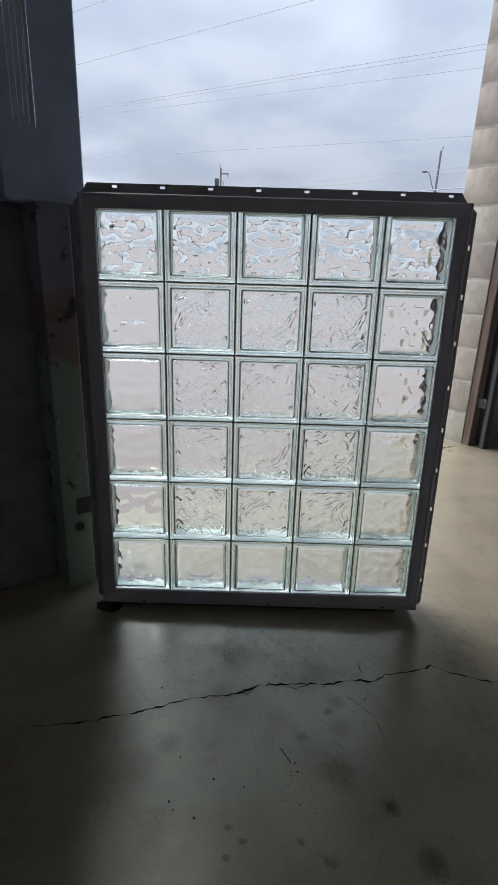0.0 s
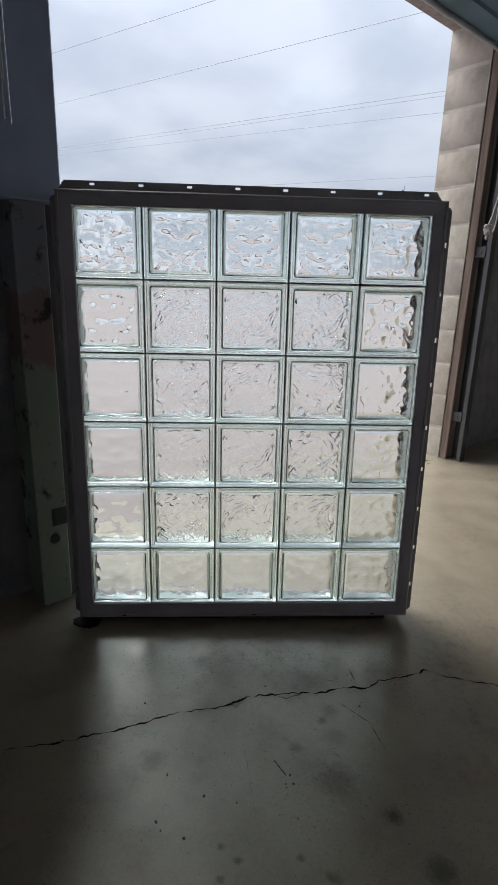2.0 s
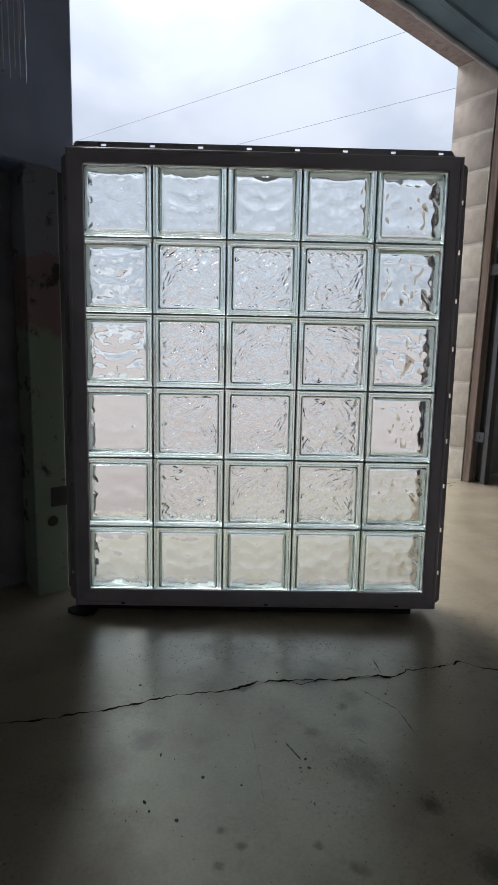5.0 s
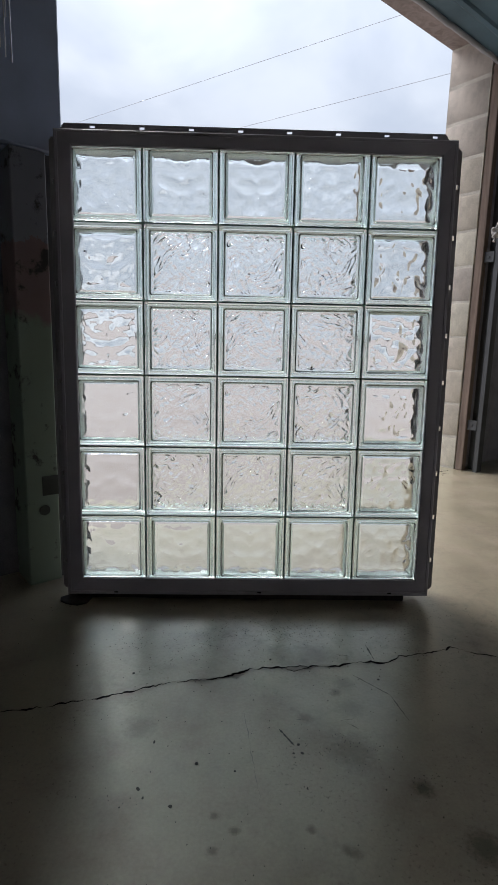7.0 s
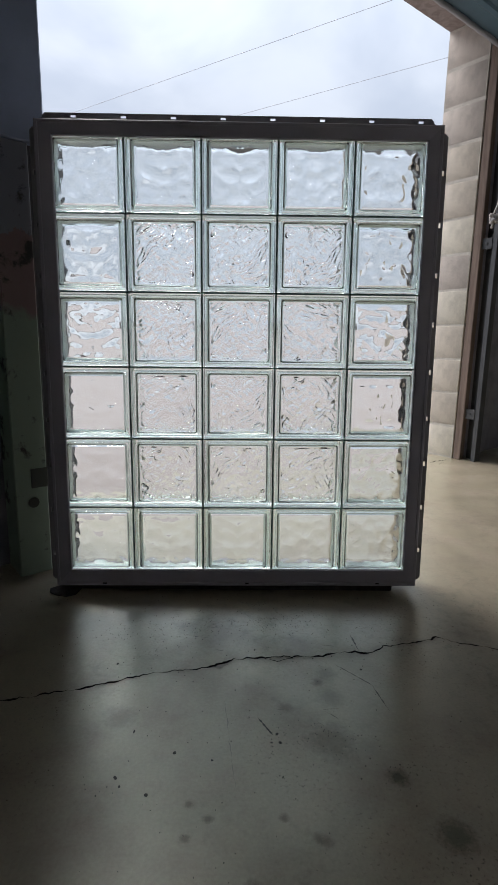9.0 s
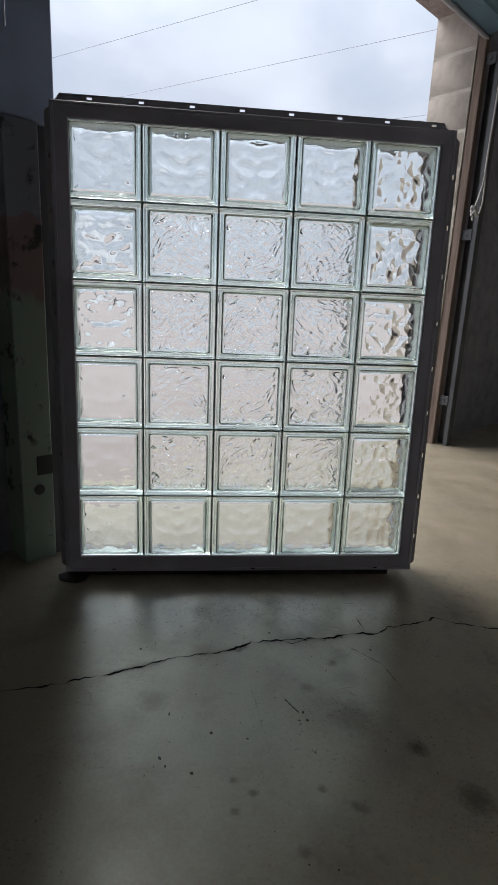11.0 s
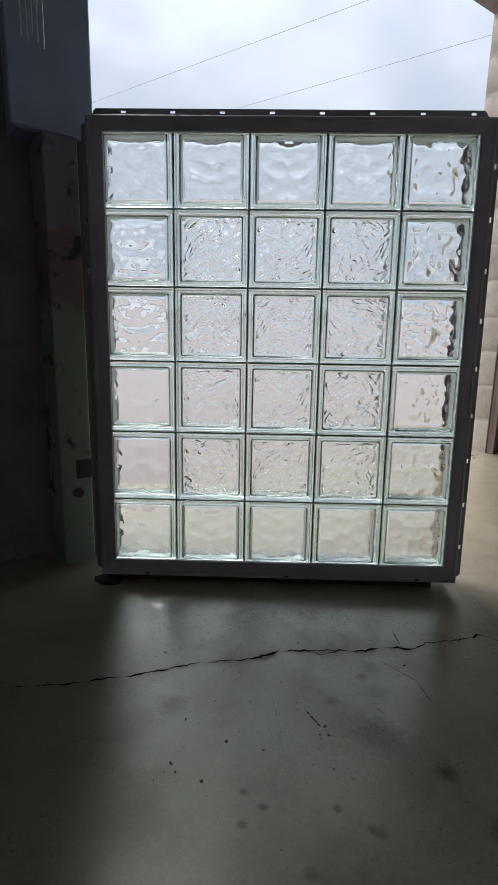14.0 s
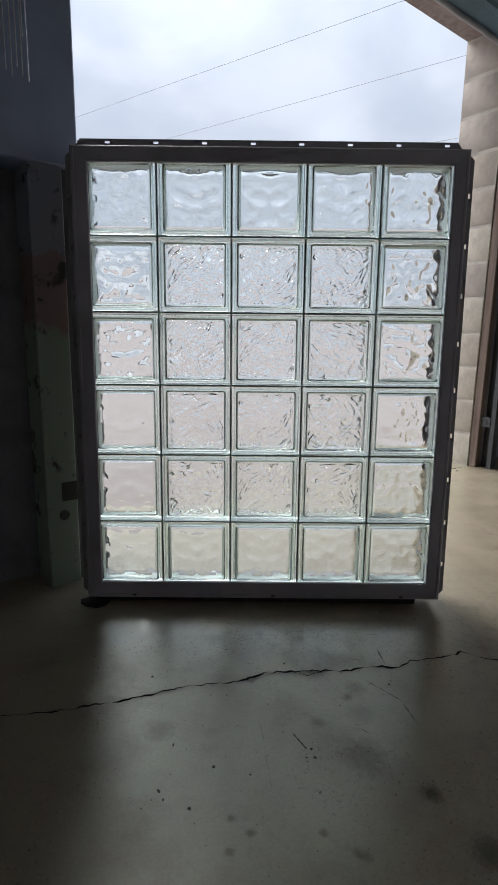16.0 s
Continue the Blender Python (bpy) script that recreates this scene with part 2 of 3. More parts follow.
M_COAT = edge_coat()
M_FRAME = painted("bronze_vinyl", (0.42, 0.405, 0.45), 0.45, wear=(0.06, 0.058, 0.055), amount=0.74, scale=22.0)
M_FIN = painted("bronze_vinyl_fin", (0.33, 0.325, 0.34), 0.5, wear=(0.06, 0.06, 0.06), amount=0.76, scale=30.0)
M_BLOCK = block_material("concrete_block_tan", (0.68, 0.615, 0.52), 0.84)
M_BLOCK_PALE = block_material("concrete_block_pale", (0.75, 0.70, 0.59), 0.9)
M_BLOCK_DARK = block_material("concrete_block_grey", (0.60, 0.54, 0.48), 0.88)
M_MORTAR = block_material("mortar", (0.66, 0.62, 0.55), 0.9)
M_WALL = block_material("bounce_wall_white", (0.84, 0.83, 0.81), 0.95)
# darker copy of the wall material: the door wall's shade is in its colour
M_WALL_SHADED = block_material("block_wall_shaded", (0.30, 0.30, 0.325), 0.9)
M_WOOD = wood_material("raw_pine", (0.26, 0.195, 0.16), (0.15, 0.11, 0.09))
M_HEADER = wood_material("painted_header", (0.36, 0.30, 0.275), (0.27, 0.22, 0.20))
M_DARKWOOD = wood_material("dark_board", (0.07, 0.06, 0.055), (0.03, 0.027, 0.025))
M_STEEL = painted("galvanised_steel", (0.10, 0.103, 0.107), 0.5, 0.5, wear=(0.2, 0.18, 0.16), amount=0.62)


def guard_material():
    """Green paint low down, a worn red band, bare dark steel above."""
    k = Mat("layered_guard_paint", rough=0.55)
    z = k.n.new("ShaderNodeSeparateXYZ")
    k.l.new(k.co, z.inputs[0])
    wav = k.n.new("ShaderNodeMath")
    wav.operation = "MULTIPLY_ADD"
    k.l.new(k.noise(11.0, 6, 0.7), wav.inputs[0])
    wav.inputs[1].default_value = 0.14
    k.l.new(z.outputs["Z"], wav.inputs[2])
    low = k.ramp(wav.outputs[0], (0.855, (0.31, 0.40, 0.32)), (0.885, (0.30, 0.225, 0.22)))
    top = k.n.new("ShaderNodeMath")
    top.operation = "GREATER_THAN"
    k.l.new(wav.outputs[0], top.inputs[0])
    top.inputs[1].default_value = 1.08
    c = k.mix(top.outputs[0], low, (0.29, 0.31, 0.36))
    chips = k.ramp(k.noise(9.0, 7, 0.68), (0.56, 0.0), (0.62, 1.0))
    c = k.mix(chips, c, (0.06, 0.06, 0.055))
    k.put(Base_Color=c)
    return k.bump(k.noise(60.0, 4), 0.15, 0.001).m


M_GUARD = guard_material()
M_NAVY = painted("dark_blue_paint", (0.40, 0.48, 0.66), 0.5, amount=0.68)
M_DOOR = painted("blue_green_door_paint", (0.125, 0.205, 0.26), 0.5, amount=0.72)
M_SEAL = painted("grey_rubber_seal", (0.38, 0.38, 0.40), 0.7, amount=0.62, wear=(0.28, 0.27, 0.27))
M_ROPE = Mat("grey_rope", (0.45, 0.43, 0.41), 0.9).m
M_CORD = Mat("bright_steel_cord", (0.80, 0.81, 0.83), 0.28, 1.0).m
M_CRACK = Mat("open_crack", (0.012, 0.011, 0.010), 0.95, spec=0.1).m
M_HOLE_SHADE = Mat("hole_shade", (0.075, 0.085, 0.075), 0.8).m
M_GRIT = Mat("dark_grit", (0.06, 0.055, 0.048), 0.85).m
M_SCUFF = Mat("rubber_scuff", (0.055, 0.053, 0.047), 0.6).m
M_SMEAR = Mat("grey_smear", (0.12, 0.112, 0.095), 0.5).m
M_FAINT = Mat("faint_scuff", (0.25, 0.235, 0.20), 0.4).m
M_CEIL = painted("bounce_ceiling_white", (0.86, 0.86, 0.85), 0.8, amount=0.84)
M_UTIL = wood_material("weathered_pole", (0.26, 0.25, 0.24), (0.17, 0.165, 0.16))
M_WIRE = Mat("weathered_cable", (0.40, 0.42, 0.46), 0.6).m


def ground_material():
    k = Mat("pale_gravel_lot", rough=0.9, spec=0.2).world_coords()
    c = k.ramp(k.noise(0.35, 6, 0.6), (0.3, (0.275, 0.247, 0.231)), (0.7, (0.325, 0.292, 0.274)))
    c = k.mix(0.6, c, k.ramp(k.noise(14.0, 5, 0.7), (0.3, 0.8), (0.7, 1.1)), "MULTIPLY")
    k.put(Base_Color=c)
    return k.m


M_GROUND = ground_material()


def leaf_material():
    k = Mat("distant_brush", rough=0.9, spec=0.1).world_coords()
    k.put(Base_Color=k.ramp(k.noise(1.2, 4, 0.6), (0.3, (0.07, 0.062, 0.055)), (0.7, (0.12, 0.105, 0.09))))
    return k.m


M_LEAF = leaf_material()


# ---- mesh helpers ----
def mesh_of(bm, name, material, smooth=None):
    me = bpy.data.meshes.new(name)
    bmesh.ops.recalc_face_normals(bm, faces=bm.faces[:])
    bm.to_mesh(me)
    bm.free()
    for m in material if isinstance(material, (list, tuple)) else [material]:
        me.materials.append(m)
    if smooth is not None:
        me.polygons.foreach_set("use_smooth", [True] * len(me.polygons))
        me.set_sharp_from_angle(angle=radians(smooth))
    return me


def part(name, bm, material, parent=None, label="", at=None, smooth=None):
    ob = new(name, mesh_of(bm, name, material, smooth))
    if parent is not None:
        ob.parent = parent
    if at is not None:
        ob.matrix_basis = at
    return tagged(ob, label)


def thing(name, m, label, category, group="", kind=""):
    e = new(name)
    e.empty_display_size = 0.1
    e.matrix_basis = m
    return tagged(e, label, category, group, kind)


def box(x0, x1, y0, y1, z0, z1, bevel=0.0, segments=1, bm=None):
    fresh = bmesh.new()
    bmesh.ops.create_cube(fresh, size=1.0, matrix=Matrix.Translation(((x0 + x1) / 2, (y0 + y1) / 2, (z0 + z1) / 2)) @ Matrix.Diagonal((x1 - x0, y1 - y0, z1 - z0, 1)))
    if bevel:
        bmesh.ops.bevel(fresh, geom=fresh.edges[:], offset=bevel, segments=segments, affect="EDGES", profile=0.5)
    if bm is None:
        return fresh
    tmp = bpy.data.meshes.new("tmp")
    fresh.to_mesh(tmp)
    fresh.free()
    bm.from_mesh(tmp)
    bpy.data.meshes.remove(tmp)
    return bm


def prism(outline, depth0, depth1, axis="z", bm=None):
    """A closed outline of 2D points, extruded along an axis."""
    bm = bm or bmesh.new()

    def at3(p, d):
        return {"z": (p[0], p[1], d), "y": (p[0], d, p[1]), "x": (d, p[0], p[1])}[axis]
    a = [bm.verts.new(at3(p, depth0)) for p in outline]
    b = [bm.verts.new(at3(p, depth1)) for p in outline]
    bm.faces.new(a)
    bm.faces.new(list(reversed(b)))
    for i in range(len(a)):
        j = (i + 1) % len(a)
        bm.faces.new((a[i], a[j], b[j], b[i]))
    return bm


def tube(points, radius, sides=8, bm=None, taper=None):
    """A round bar along points."""
    bm = bm or bmesh.new()
    pts = [Vector(p) for p in points]
    rings = []
    side = None
    for i, p in enumerate(pts):
        d = (pts[min(i + 1, len(pts) - 1)] - pts[max(i - 1, 0)]).normalized()
        if side is None:
            side = d.orthogonal().normalized()
        side = (side - d * side.dot(d)).normalized()
        up = d.cross(side)
        r = radius if taper is None else radius + (taper - radius) * i / (len(pts) - 1)
        rings.append([bm.verts.new(p + (side * math.cos(a) + up * math.sin(a)) * r) for a in (2 * math.pi * k / sides for k in range(sides))])
    for a, b in zip(rings, rings[1:]):
        for k in range(sides):
            bm.faces.new((a[k], a[(k + 1) % sides], b[(k + 1) % sides], b[k]))
    bm.faces.new(rings[0])
    bm.faces.new(list(reversed(rings[-1])))
    return bm


# The building's frame: u along the door wall, v outwards through the door, origin at the inner corner of the block jamb.
TURN_WALL = math.degrees(math.atan2(0.614, 0.789))
B = pose(1.35, 1.795, 0, 0, 0, TURN_WALL)
THICK, COURSE, DOOR_W, HEAD = 0.264, 0.2065, 2.46, 2.478
# unseen room, drawn in tight so its white surfaces bounce more daylight
ROOM = dict(u0=-4.2, u1=1.3, v0=-2.7, top=2.9)

# ---- large structure ----
def ground_sheet():
    """The lot: level at the door, rising gently to a low crest, then level to the horizon."""
    bm = bmesh.new()
    line = [(-1500, -0.02), (10, -0.02), (60, 0.8), (130, 2.35), (160, 2.5), (3000, 2.5)]
    lo = [bm.verts.new((-2500, y, z)) for y, z in line]
    hi = [bm.verts.new((2500, y, z)) for y, z in line]
    for i in range(len(line) - 1):
        bm.faces.new((lo[i], hi[i], hi[i + 1], lo[i + 1]))
    return bm


ground = part("ground", ground_sheet(), M_GROUND)
tagged(ground, "pale beige gravel lot outside the doorway", "ground", kind="structure")
floor = part("floor", box(ROOM["u0"] - 0.3, ROOM["u1"] + 0.3, ROOM["v0"] - 0.3, THICK + 0.02, -0.2, 0.0), M_FLOOR, at=B)
tagged(floor, "sealed dark grey concrete floor, cracked and stained", "floor", kind="structure")

# the door wall faces into the room; its dark colour imitates that shade
wall_right = part("wall_door_right", box(0.4, ROOM["u1"], 0.0, THICK, 0.0, ROOM["top"]), M_WALL_SHADED, at=B)
tagged(wall_right, "block wall coloured dark as in shade, with bare tan blocks at the doorway", "wall", kind="structure")
wall_left = part("wall_door_left", box(ROOM["u0"], -DOOR_W - 0.02, 0.0, THICK, 0.0, ROOM["top"]), M_WALL_SHADED, at=B)
tagged(wall_left, "concrete block wall beside the doorway, coloured dark as in shade", "wall", kind="structure")
wall_head = part("wall_above_door", box(-DOOR_W - 0.02, 0.4, 0.0, THICK, HEAD + 0.21, ROOM["top"]), M_WALL_SHADED, at=B)
tagged(wall_head, "block wall above the doorway, coloured dark as in shade", "wall", kind="structure")
# unseen walls and ceiling added to close the room, white to bounce daylight
for nm, dims in (("wall_side_left", (ROOM["u0"] - 0.2, ROOM["u0"], ROOM["v0"], THICK, 0, ROOM["top"])),
                 ("wall_side_right", (ROOM["u1"], ROOM["u1"] + 0.2, ROOM["v0"], THICK, 0, ROOM["top"])),
                 ("wall_back", (ROOM["u0"] - 0.2, ROOM["u1"] + 0.2, ROOM["v0"] - 0.2, ROOM["v0"], 0, ROOM["top"]))):
    tagged(part(nm, box(*dims), M_WALL, at=B), "plain white wall out of view, added to close the room and bounce daylight", "wall", kind="structure")
ceiling = part("ceiling", box(ROOM["u0"] - 0.2, ROOM["u1"] + 0.2, ROOM["v0"] - 0.2, THICK, ROOM["top"], ROOM["top"] + 0.15), M_CEIL, at=B)
tagged(ceiling, "white ceiling out of view, added to close the room and bounce daylight", "ceiling", kind="structure")

lintel = part("lintel", box(-DOOR_W - 0.2, 0.2, 0.002, THICK, HEAD + 0.004, HEAD + 0.208, 0.004), M_HEADER, at=B)
tagged(lintel, "pinkish-brown painted lintel over the doorway", "lintel", kind="structure")


# ---- the glass block window ----
PITCH, BLOCK, DEEP = 0.1985, 0.1940, 0.079
COLS, ROWS_N = 5, 6
PANEL = Matrix.Translation((0, -0.0085, 0.0165)) @ pose(0, 0, 0, -2.0, 0, 0) @ pose(0, 0, 0, 0, -0.40, 0)
# the frame's outer sides, top and foot, and the opening between the front lips
OUT_L, OUT_R, TALL, FOOT = -0.5178, 0.5232, 1.252, 0.008
OPEN = dict(left=-0.4740, right=0.4835, low=0.0565, high=1.2135)
XB, ZB = 0.002, 0.0395


def wave_height(kind, seed, x, z, face):
    """Relief of a figured inner face: calm or lively broad waves, or crumpled ridges that cross and curl."""
    if kind != "ice":
        # one mould, alike on both sides of its middle, worn a little differently from block to block
        o = Vector((3.7 + seed * 0.11, face * 3.1, 1.9 + seed * 0.13)) if kind == "calm" else Vector((seed * 7.3, face * 3.1, seed * 1.7))
        a, b = abs(x) + 0.006 * noise.noise(Vector((x * 14, seed, z * 14))), z
        w = noise.noise(Vector((a * 12, 0, b * 12)) + o)
        w2 = noise.noise(Vector((a * 20, 5, b * 22)) + o)
        w3 = noise.noise(Vector((a * 42, 2, b * 42)) + o)
        w4 = noise.noise(Vector((a * 31, 8, b * 31)) - o)
        groove = math.exp(-((w2 / 0.045) ** 2)) * max(0.0, 0.35 + 1.4 * w)
        if kind == "calm":
            return 0.0018 * w + 0.0028 * w2 + 0.0020 * w3 + 0.0034 * math.hypot(w4, 0.04) - 0.0006 * groove
        return 0.0022 * w + 0.0032 * w2 + 0.0016 * w3 + 0.0034 * math.hypot(w4, 0.03) - 0.0010 * groove
    o = Vector((seed * 5.1, face * 9.7, seed * 2.3))
    q = Vector((x * 13, 0, z * 13)) + o
    x += 0.020 * noise.noise(q + Vector((2, 8, 1)))
    z += 0.020 * noise.noise(q + Vector((9, 4, 6)))
    a, b = x + z, x - z
    n1 = noise.noise(Vector((a * 17, 1, b * 44)) + o)
    n2 = noise.noise(Vector((a * 42, 6, b * 16)) - o)
    n3 = noise.noise(Vector((x * 66, 3, z * 84)) + o)
    some = min(1.0, max(0.0, 0.5 + 1.5 * noise.noise(q * 1.3 + Vector((7, 7, 7)))))
    rim = 0.82 + 0.25 * max(abs(x), abs(z)) / 0.08
    fold = 0.0040 * some * math.exp(-((n1 / 0.115) ** 2)) + 0.0038 * (1.0 - some) * math.exp(-((n2 / 0.115) ** 2))
    return (fold + 0.0071 * math.hypot(n1, 0.025) + 0.0069 * math.hypot(n2, 0.025) + 0.0006 * n3) * rim


def block_mesh(kind, seed):
    """A hollow pressed-glass block: a rounded outer shell and a cavity with figured inner faces."""
    bm = box(-BLOCK / 2, BLOCK / 2, 0.0, DEEP, -BLOCK / 2, BLOCK / 2, 0.0035, 3)
    for f in bm.faces:
        f.smooth = True
    # a frosted rim stands a little proud of the clear field
    fields = [f for f in bm.faces if abs(f.normal.y) > 0.9 and f.calc_area() > 0.02]
    rims = bmesh.ops.inset_individual(bm, faces=fields, thickness=0.0040, depth=0.0)["faces"]
    rims += bmesh.ops.inset_individual(bm, faces=fields, thickness=0.0013, depth=-0.0011)["faces"]
    rims += bmesh.ops.inset_individual(bm, faces=fields, thickness=0.0047, depth=0.0009)["faces"]
    for f in rims:
        f.material_index = 3
    bmesh.ops.inset_individual(bm, faces=fields, thickness=0.0016, depth=-0.0004)
    for f in bm.faces:
        f.smooth = abs(f.normal.y) < 0.6
    shell = set(bm.faces)
    for f in bm.faces:
        if f.calc_area() > 0.3 * BLOCK * DEEP and abs(f.normal.y) < 0.1:
            f.material_index = 2
    wall, plate = 0.0110, 0.0075
    h = BLOCK / 2 - wall
    n = 140 if kind == "ice" else 110
    # closer steps near the rim, where the glass thickens into the side walls
    ts = [math.sin((i / n - 0.5) * math.pi * 0.86) / math.sin(0.43 * math.pi) for i in range(n + 1)]
    grids = []
    for face in (0, 1):
        rows = []
        for tz in ts:
            row = []
            for tx in ts:
                x, z = tx * h, tz * h
                dx, dz, bend = h - abs(x), h - abs(z), 0.010
                d = bend - math.hypot(bend - dx, bend - dz) if dx < bend and dz < bend else min(dx, dz)
                d = max(d, 0.0)
                fade = min(1.0, max(0.0, (d - 0.007) / 0.006 if kind == "ice" else (d - 0.010) / 0.016))
                fillet = 0.0065 * math.exp(-((d / 0.0048) ** 2)) + (0.0012 if d < 0.0085 else 0.0012 * math.exp(-(((d - 0.0085) / 0.0018) ** 2)))
                t = plate + fillet + fade * wave_height(kind, seed, x, z, face)
                row.append(bm.verts.new((x, t if face == 0 else DEEP - t, z)))
            rows.append(row)
        grids.append(rows)
    front, back = grids
    cavity = []
    for rows, flip in ((front, False), (back, True)):
        for i in range(n):
            for j in range(n):
                q = (rows[i][j], rows[i][j + 1], rows[i + 1][j + 1], rows[i + 1][j])
                cavity.append(bm.faces.new(tuple(reversed(q)) if flip else q))
    loop_f = front[0][:-1] + [r[-1] for r in front[:-1]] + list(reversed(front[-1]))[:-1] + [r[0] for r in reversed(front)][:-1]
    loop_b = back[0][:-1] + [r[-1] for r in back[:-1]] + list(reversed(back[-1]))[:-1] + [r[0] for r in reversed(back)][:-1]
    sides = []
    for i in range(len(loop_f)):
        j = (i + 1) % len(loop_f)
        sides.append(bm.faces.new((loop_f[j], loop_f[i], loop_b[i], loop_b[j])))
    for f in cavity + sides:
        f.smooth = True
    for f in sides:
        f.material_index = 1
    # outer shell points out of the glass, cavity walls point into the hollow
    bmesh.ops.recalc_face_normals(bm, faces=list(shell))
    bmesh.ops.recalc_face_normals(bm, faces=cavity + sides)
    bmesh.ops.reverse_faces(bm, faces=cavity + sides)
    me = bpy.data.meshes.new("glass_block")
    bm.to_mesh(me)
    bm.free()
    me.materials.append(M_GLASS)
    me.materials.append(M_GLASS_SIDE)
    me.materials.append(M_COAT)
    me.materials.append(M_RIM)
    me.set_sharp_from_angle(angle=radians(48))
    # the outer faces are flat; only their edges are rounded
    for p in me.polygons:
        if abs(p.normal.y) > 0.6 and min(p.center.y, DEEP - p.center.y) < 0.0015:
            p.use_smooth = False
    return me


def fin(length, axis, cut, first, step, count, width=0.026):
    """A nailing fin: a thin strip with chamfered ends and a row of slots, its inner edge on 0."""
    bm = bmesh.new()
    a, b = width - 0.0115, width - 0.0053
    y0, y1 = 0.0, 0.003

    def strip(s0, s1, w0, w1, c0=0.0, c1=0.0):
        prism([(s0, w0), (s1, w0), (s1 - c1, w1), (s0 + c0, w1)], y0, y1, "y", bm)
    k = cut / width
    strip(-length / 2, length / 2, 0, a, k * a, k * a)
    e = -length / 2 + k * a
    strip(e + k * (b - a), -e - k * (b - a), b, width, k * (width - b), k * (width - b))
    marks = [first + step * i for i in range(count)]
    edges = [e + k * (b - a) * 0.5] + [x for m in marks for x in (m - 0.0065, m + 0.0065)] + [-e - k * (b - a) * 0.5]
    for s0, s1 in zip(edges[::2], edges[1::2]):
        strip(s0, s1, a, b)
    if axis == "z":
        bmesh.ops.rotate(bm, verts=bm.verts[:], matrix=Matrix.Rotation(radians(90), 3, "Y"))
    return bm


def glass_block_window():
    w = thing("glass_block_window", PANEL, "framed clear glass block window panel standing on the concrete floor", "window panel")
    calm = [block_mesh("calm", s) for s in range(5)]
    lively = [block_mesh("lively", s) for s in range(6, 11)]
    ices = [block_mesh("ice", s) for s in range(5)]
    for r in range(ROWS_N):
        for c in range(COLS):
            edge = r in (0, ROWS_N - 1) or c in (0, COLS - 1)
            me = ices[(r * 3 + c + r * c) % 5] if not edge else lively[r % 5] if c == COLS - 1 else calm[(r + c * 2) % 5]
            ob = new("glass_block", me)
            ob.parent = w
            turn = 0 if edge else 180 * ((r + c // 2) % 2)
            ob.matrix_basis = pose(XB + (c - 2) * PITCH, 0, ZB + (r + 0.5) * PITCH, 0, turn, 0)
            tagged(ob, "clear glass block with broad waves" if edge else "clear glass block with fine ice pattern")
    gap = (PITCH - BLOCK) / 2
    for c in range(1, COLS):
        x = XB + (c - COLS / 2) * PITCH
        part("vertical_joint", box(x - gap + 0.0003, x + gap - 0.0003, 0.003, 0.010, ZB, ZB + ROWS_N * PITCH), M_JOINT, w)
    for r in range(1, ROWS_N):
        z = ZB + r * PITCH
        for c in range(COLS):
            x = XB + (c - 2) * PITCH
            part("horizontal_joint", box(x - BLOCK / 2, x + BLOCK / 2, 0.003, 0.010, z - gap + 0.0003, z + gap - 0.0003), M_JOINT, w)
    # channel frame: mitred bars with a front lip, a web and a rear lip
    def bar(inner, w, w0, w1, web, deep=0.0018):
        """One bar, w wide, mitred into neighbours w0 and w1 wide; its inner edge is inner long and lies on 0."""
        prof = [(0, -0.012), (0.002, -0.014), (w * 0.70, -0.014), (w * 0.72, -0.014 + deep), (w * 0.76, -0.014 + deep), (w * 0.78, -0.0139), (w - 0.003, -0.0138), (w, -0.0105), (w, 0.094), (web, 0.094), (web, -0.003), (0.0, -0.003)]
        bm = bmesh.new()
        a = [bm.verts.new((-(inner / 2 + d * w0 / w), y, d)) for d, y in prof]
        b = [bm.verts.new((inner / 2 + d * w1 / w, y, d)) for d, y in prof]
        bm.faces.new(a), bm.faces.new(list(reversed(b)))
        for i in range(len(a)):
            j = (i + 1) % len(a)
            bm.faces.new((a[i], a[j], b[j], b[i]))
        return bm
    iw, ih = OPEN["right"] - OPEN["left"], OPEN["high"] - OPEN["low"]
    xm, zm = (OPEN["right"] + OPEN["left"]) / 2, (OPEN["high"] + OPEN["low"]) / 2
    over, under, left, right = TALL - OPEN["high"], OPEN["low"] - FOOT, OPEN["left"] - OUT_L, OUT_R - OPEN["right"]
    part("top_rail", bar(iw, over, left, right, 0.0185, 0.0002), M_FRAME, w, at=pose(xm, 0, OPEN["high"]))
    part("bottom_rail", bar(iw, under, right, left, 0.0178), M_FRAME, w, at=pose(xm, 0, OPEN["low"], 0, 180, 0))
    part("side_stile", bar(ih, right, over, under, 0.0175), M_FRAME, w, at=pose(OPEN["right"], 0, zm, 0, 90, 0))
    part("side_stile", bar(ih, left, under, over, 0.0205), M_FRAME, w, at=pose(OPEN["left"], 0, zm, 0, -90, 0))
    # near-black plugs stand in for the shade inside the weep holes
    for x in (-0.38, 0.03, 0.41):
        part("weep_hole", box(x - 0.006, x + 0.006, -0.0146, -0.010, FOOT + 0.006, FOOT + 0.0105, 0.001), M_CRACK, w)
    step = 0.1286
    part("nailing_fin", fin(OUT_R - OUT_L + 0.004, "x", 0.022, -0.4275, step, 8, 0.029), M_FIN, w, "thin slotted nailing fin", at=pose(0, 0.024, TALL - 0.001))
    part("nailing_fin", fin(OUT_R - OUT_L - 0.05, "x", 0.022, -0.4275, step, 8, 0.013), M_FIN, w, "thin slotted nailing fin", at=pose(0, 0.024, FOOT + 0.001, 0, 180, 0))
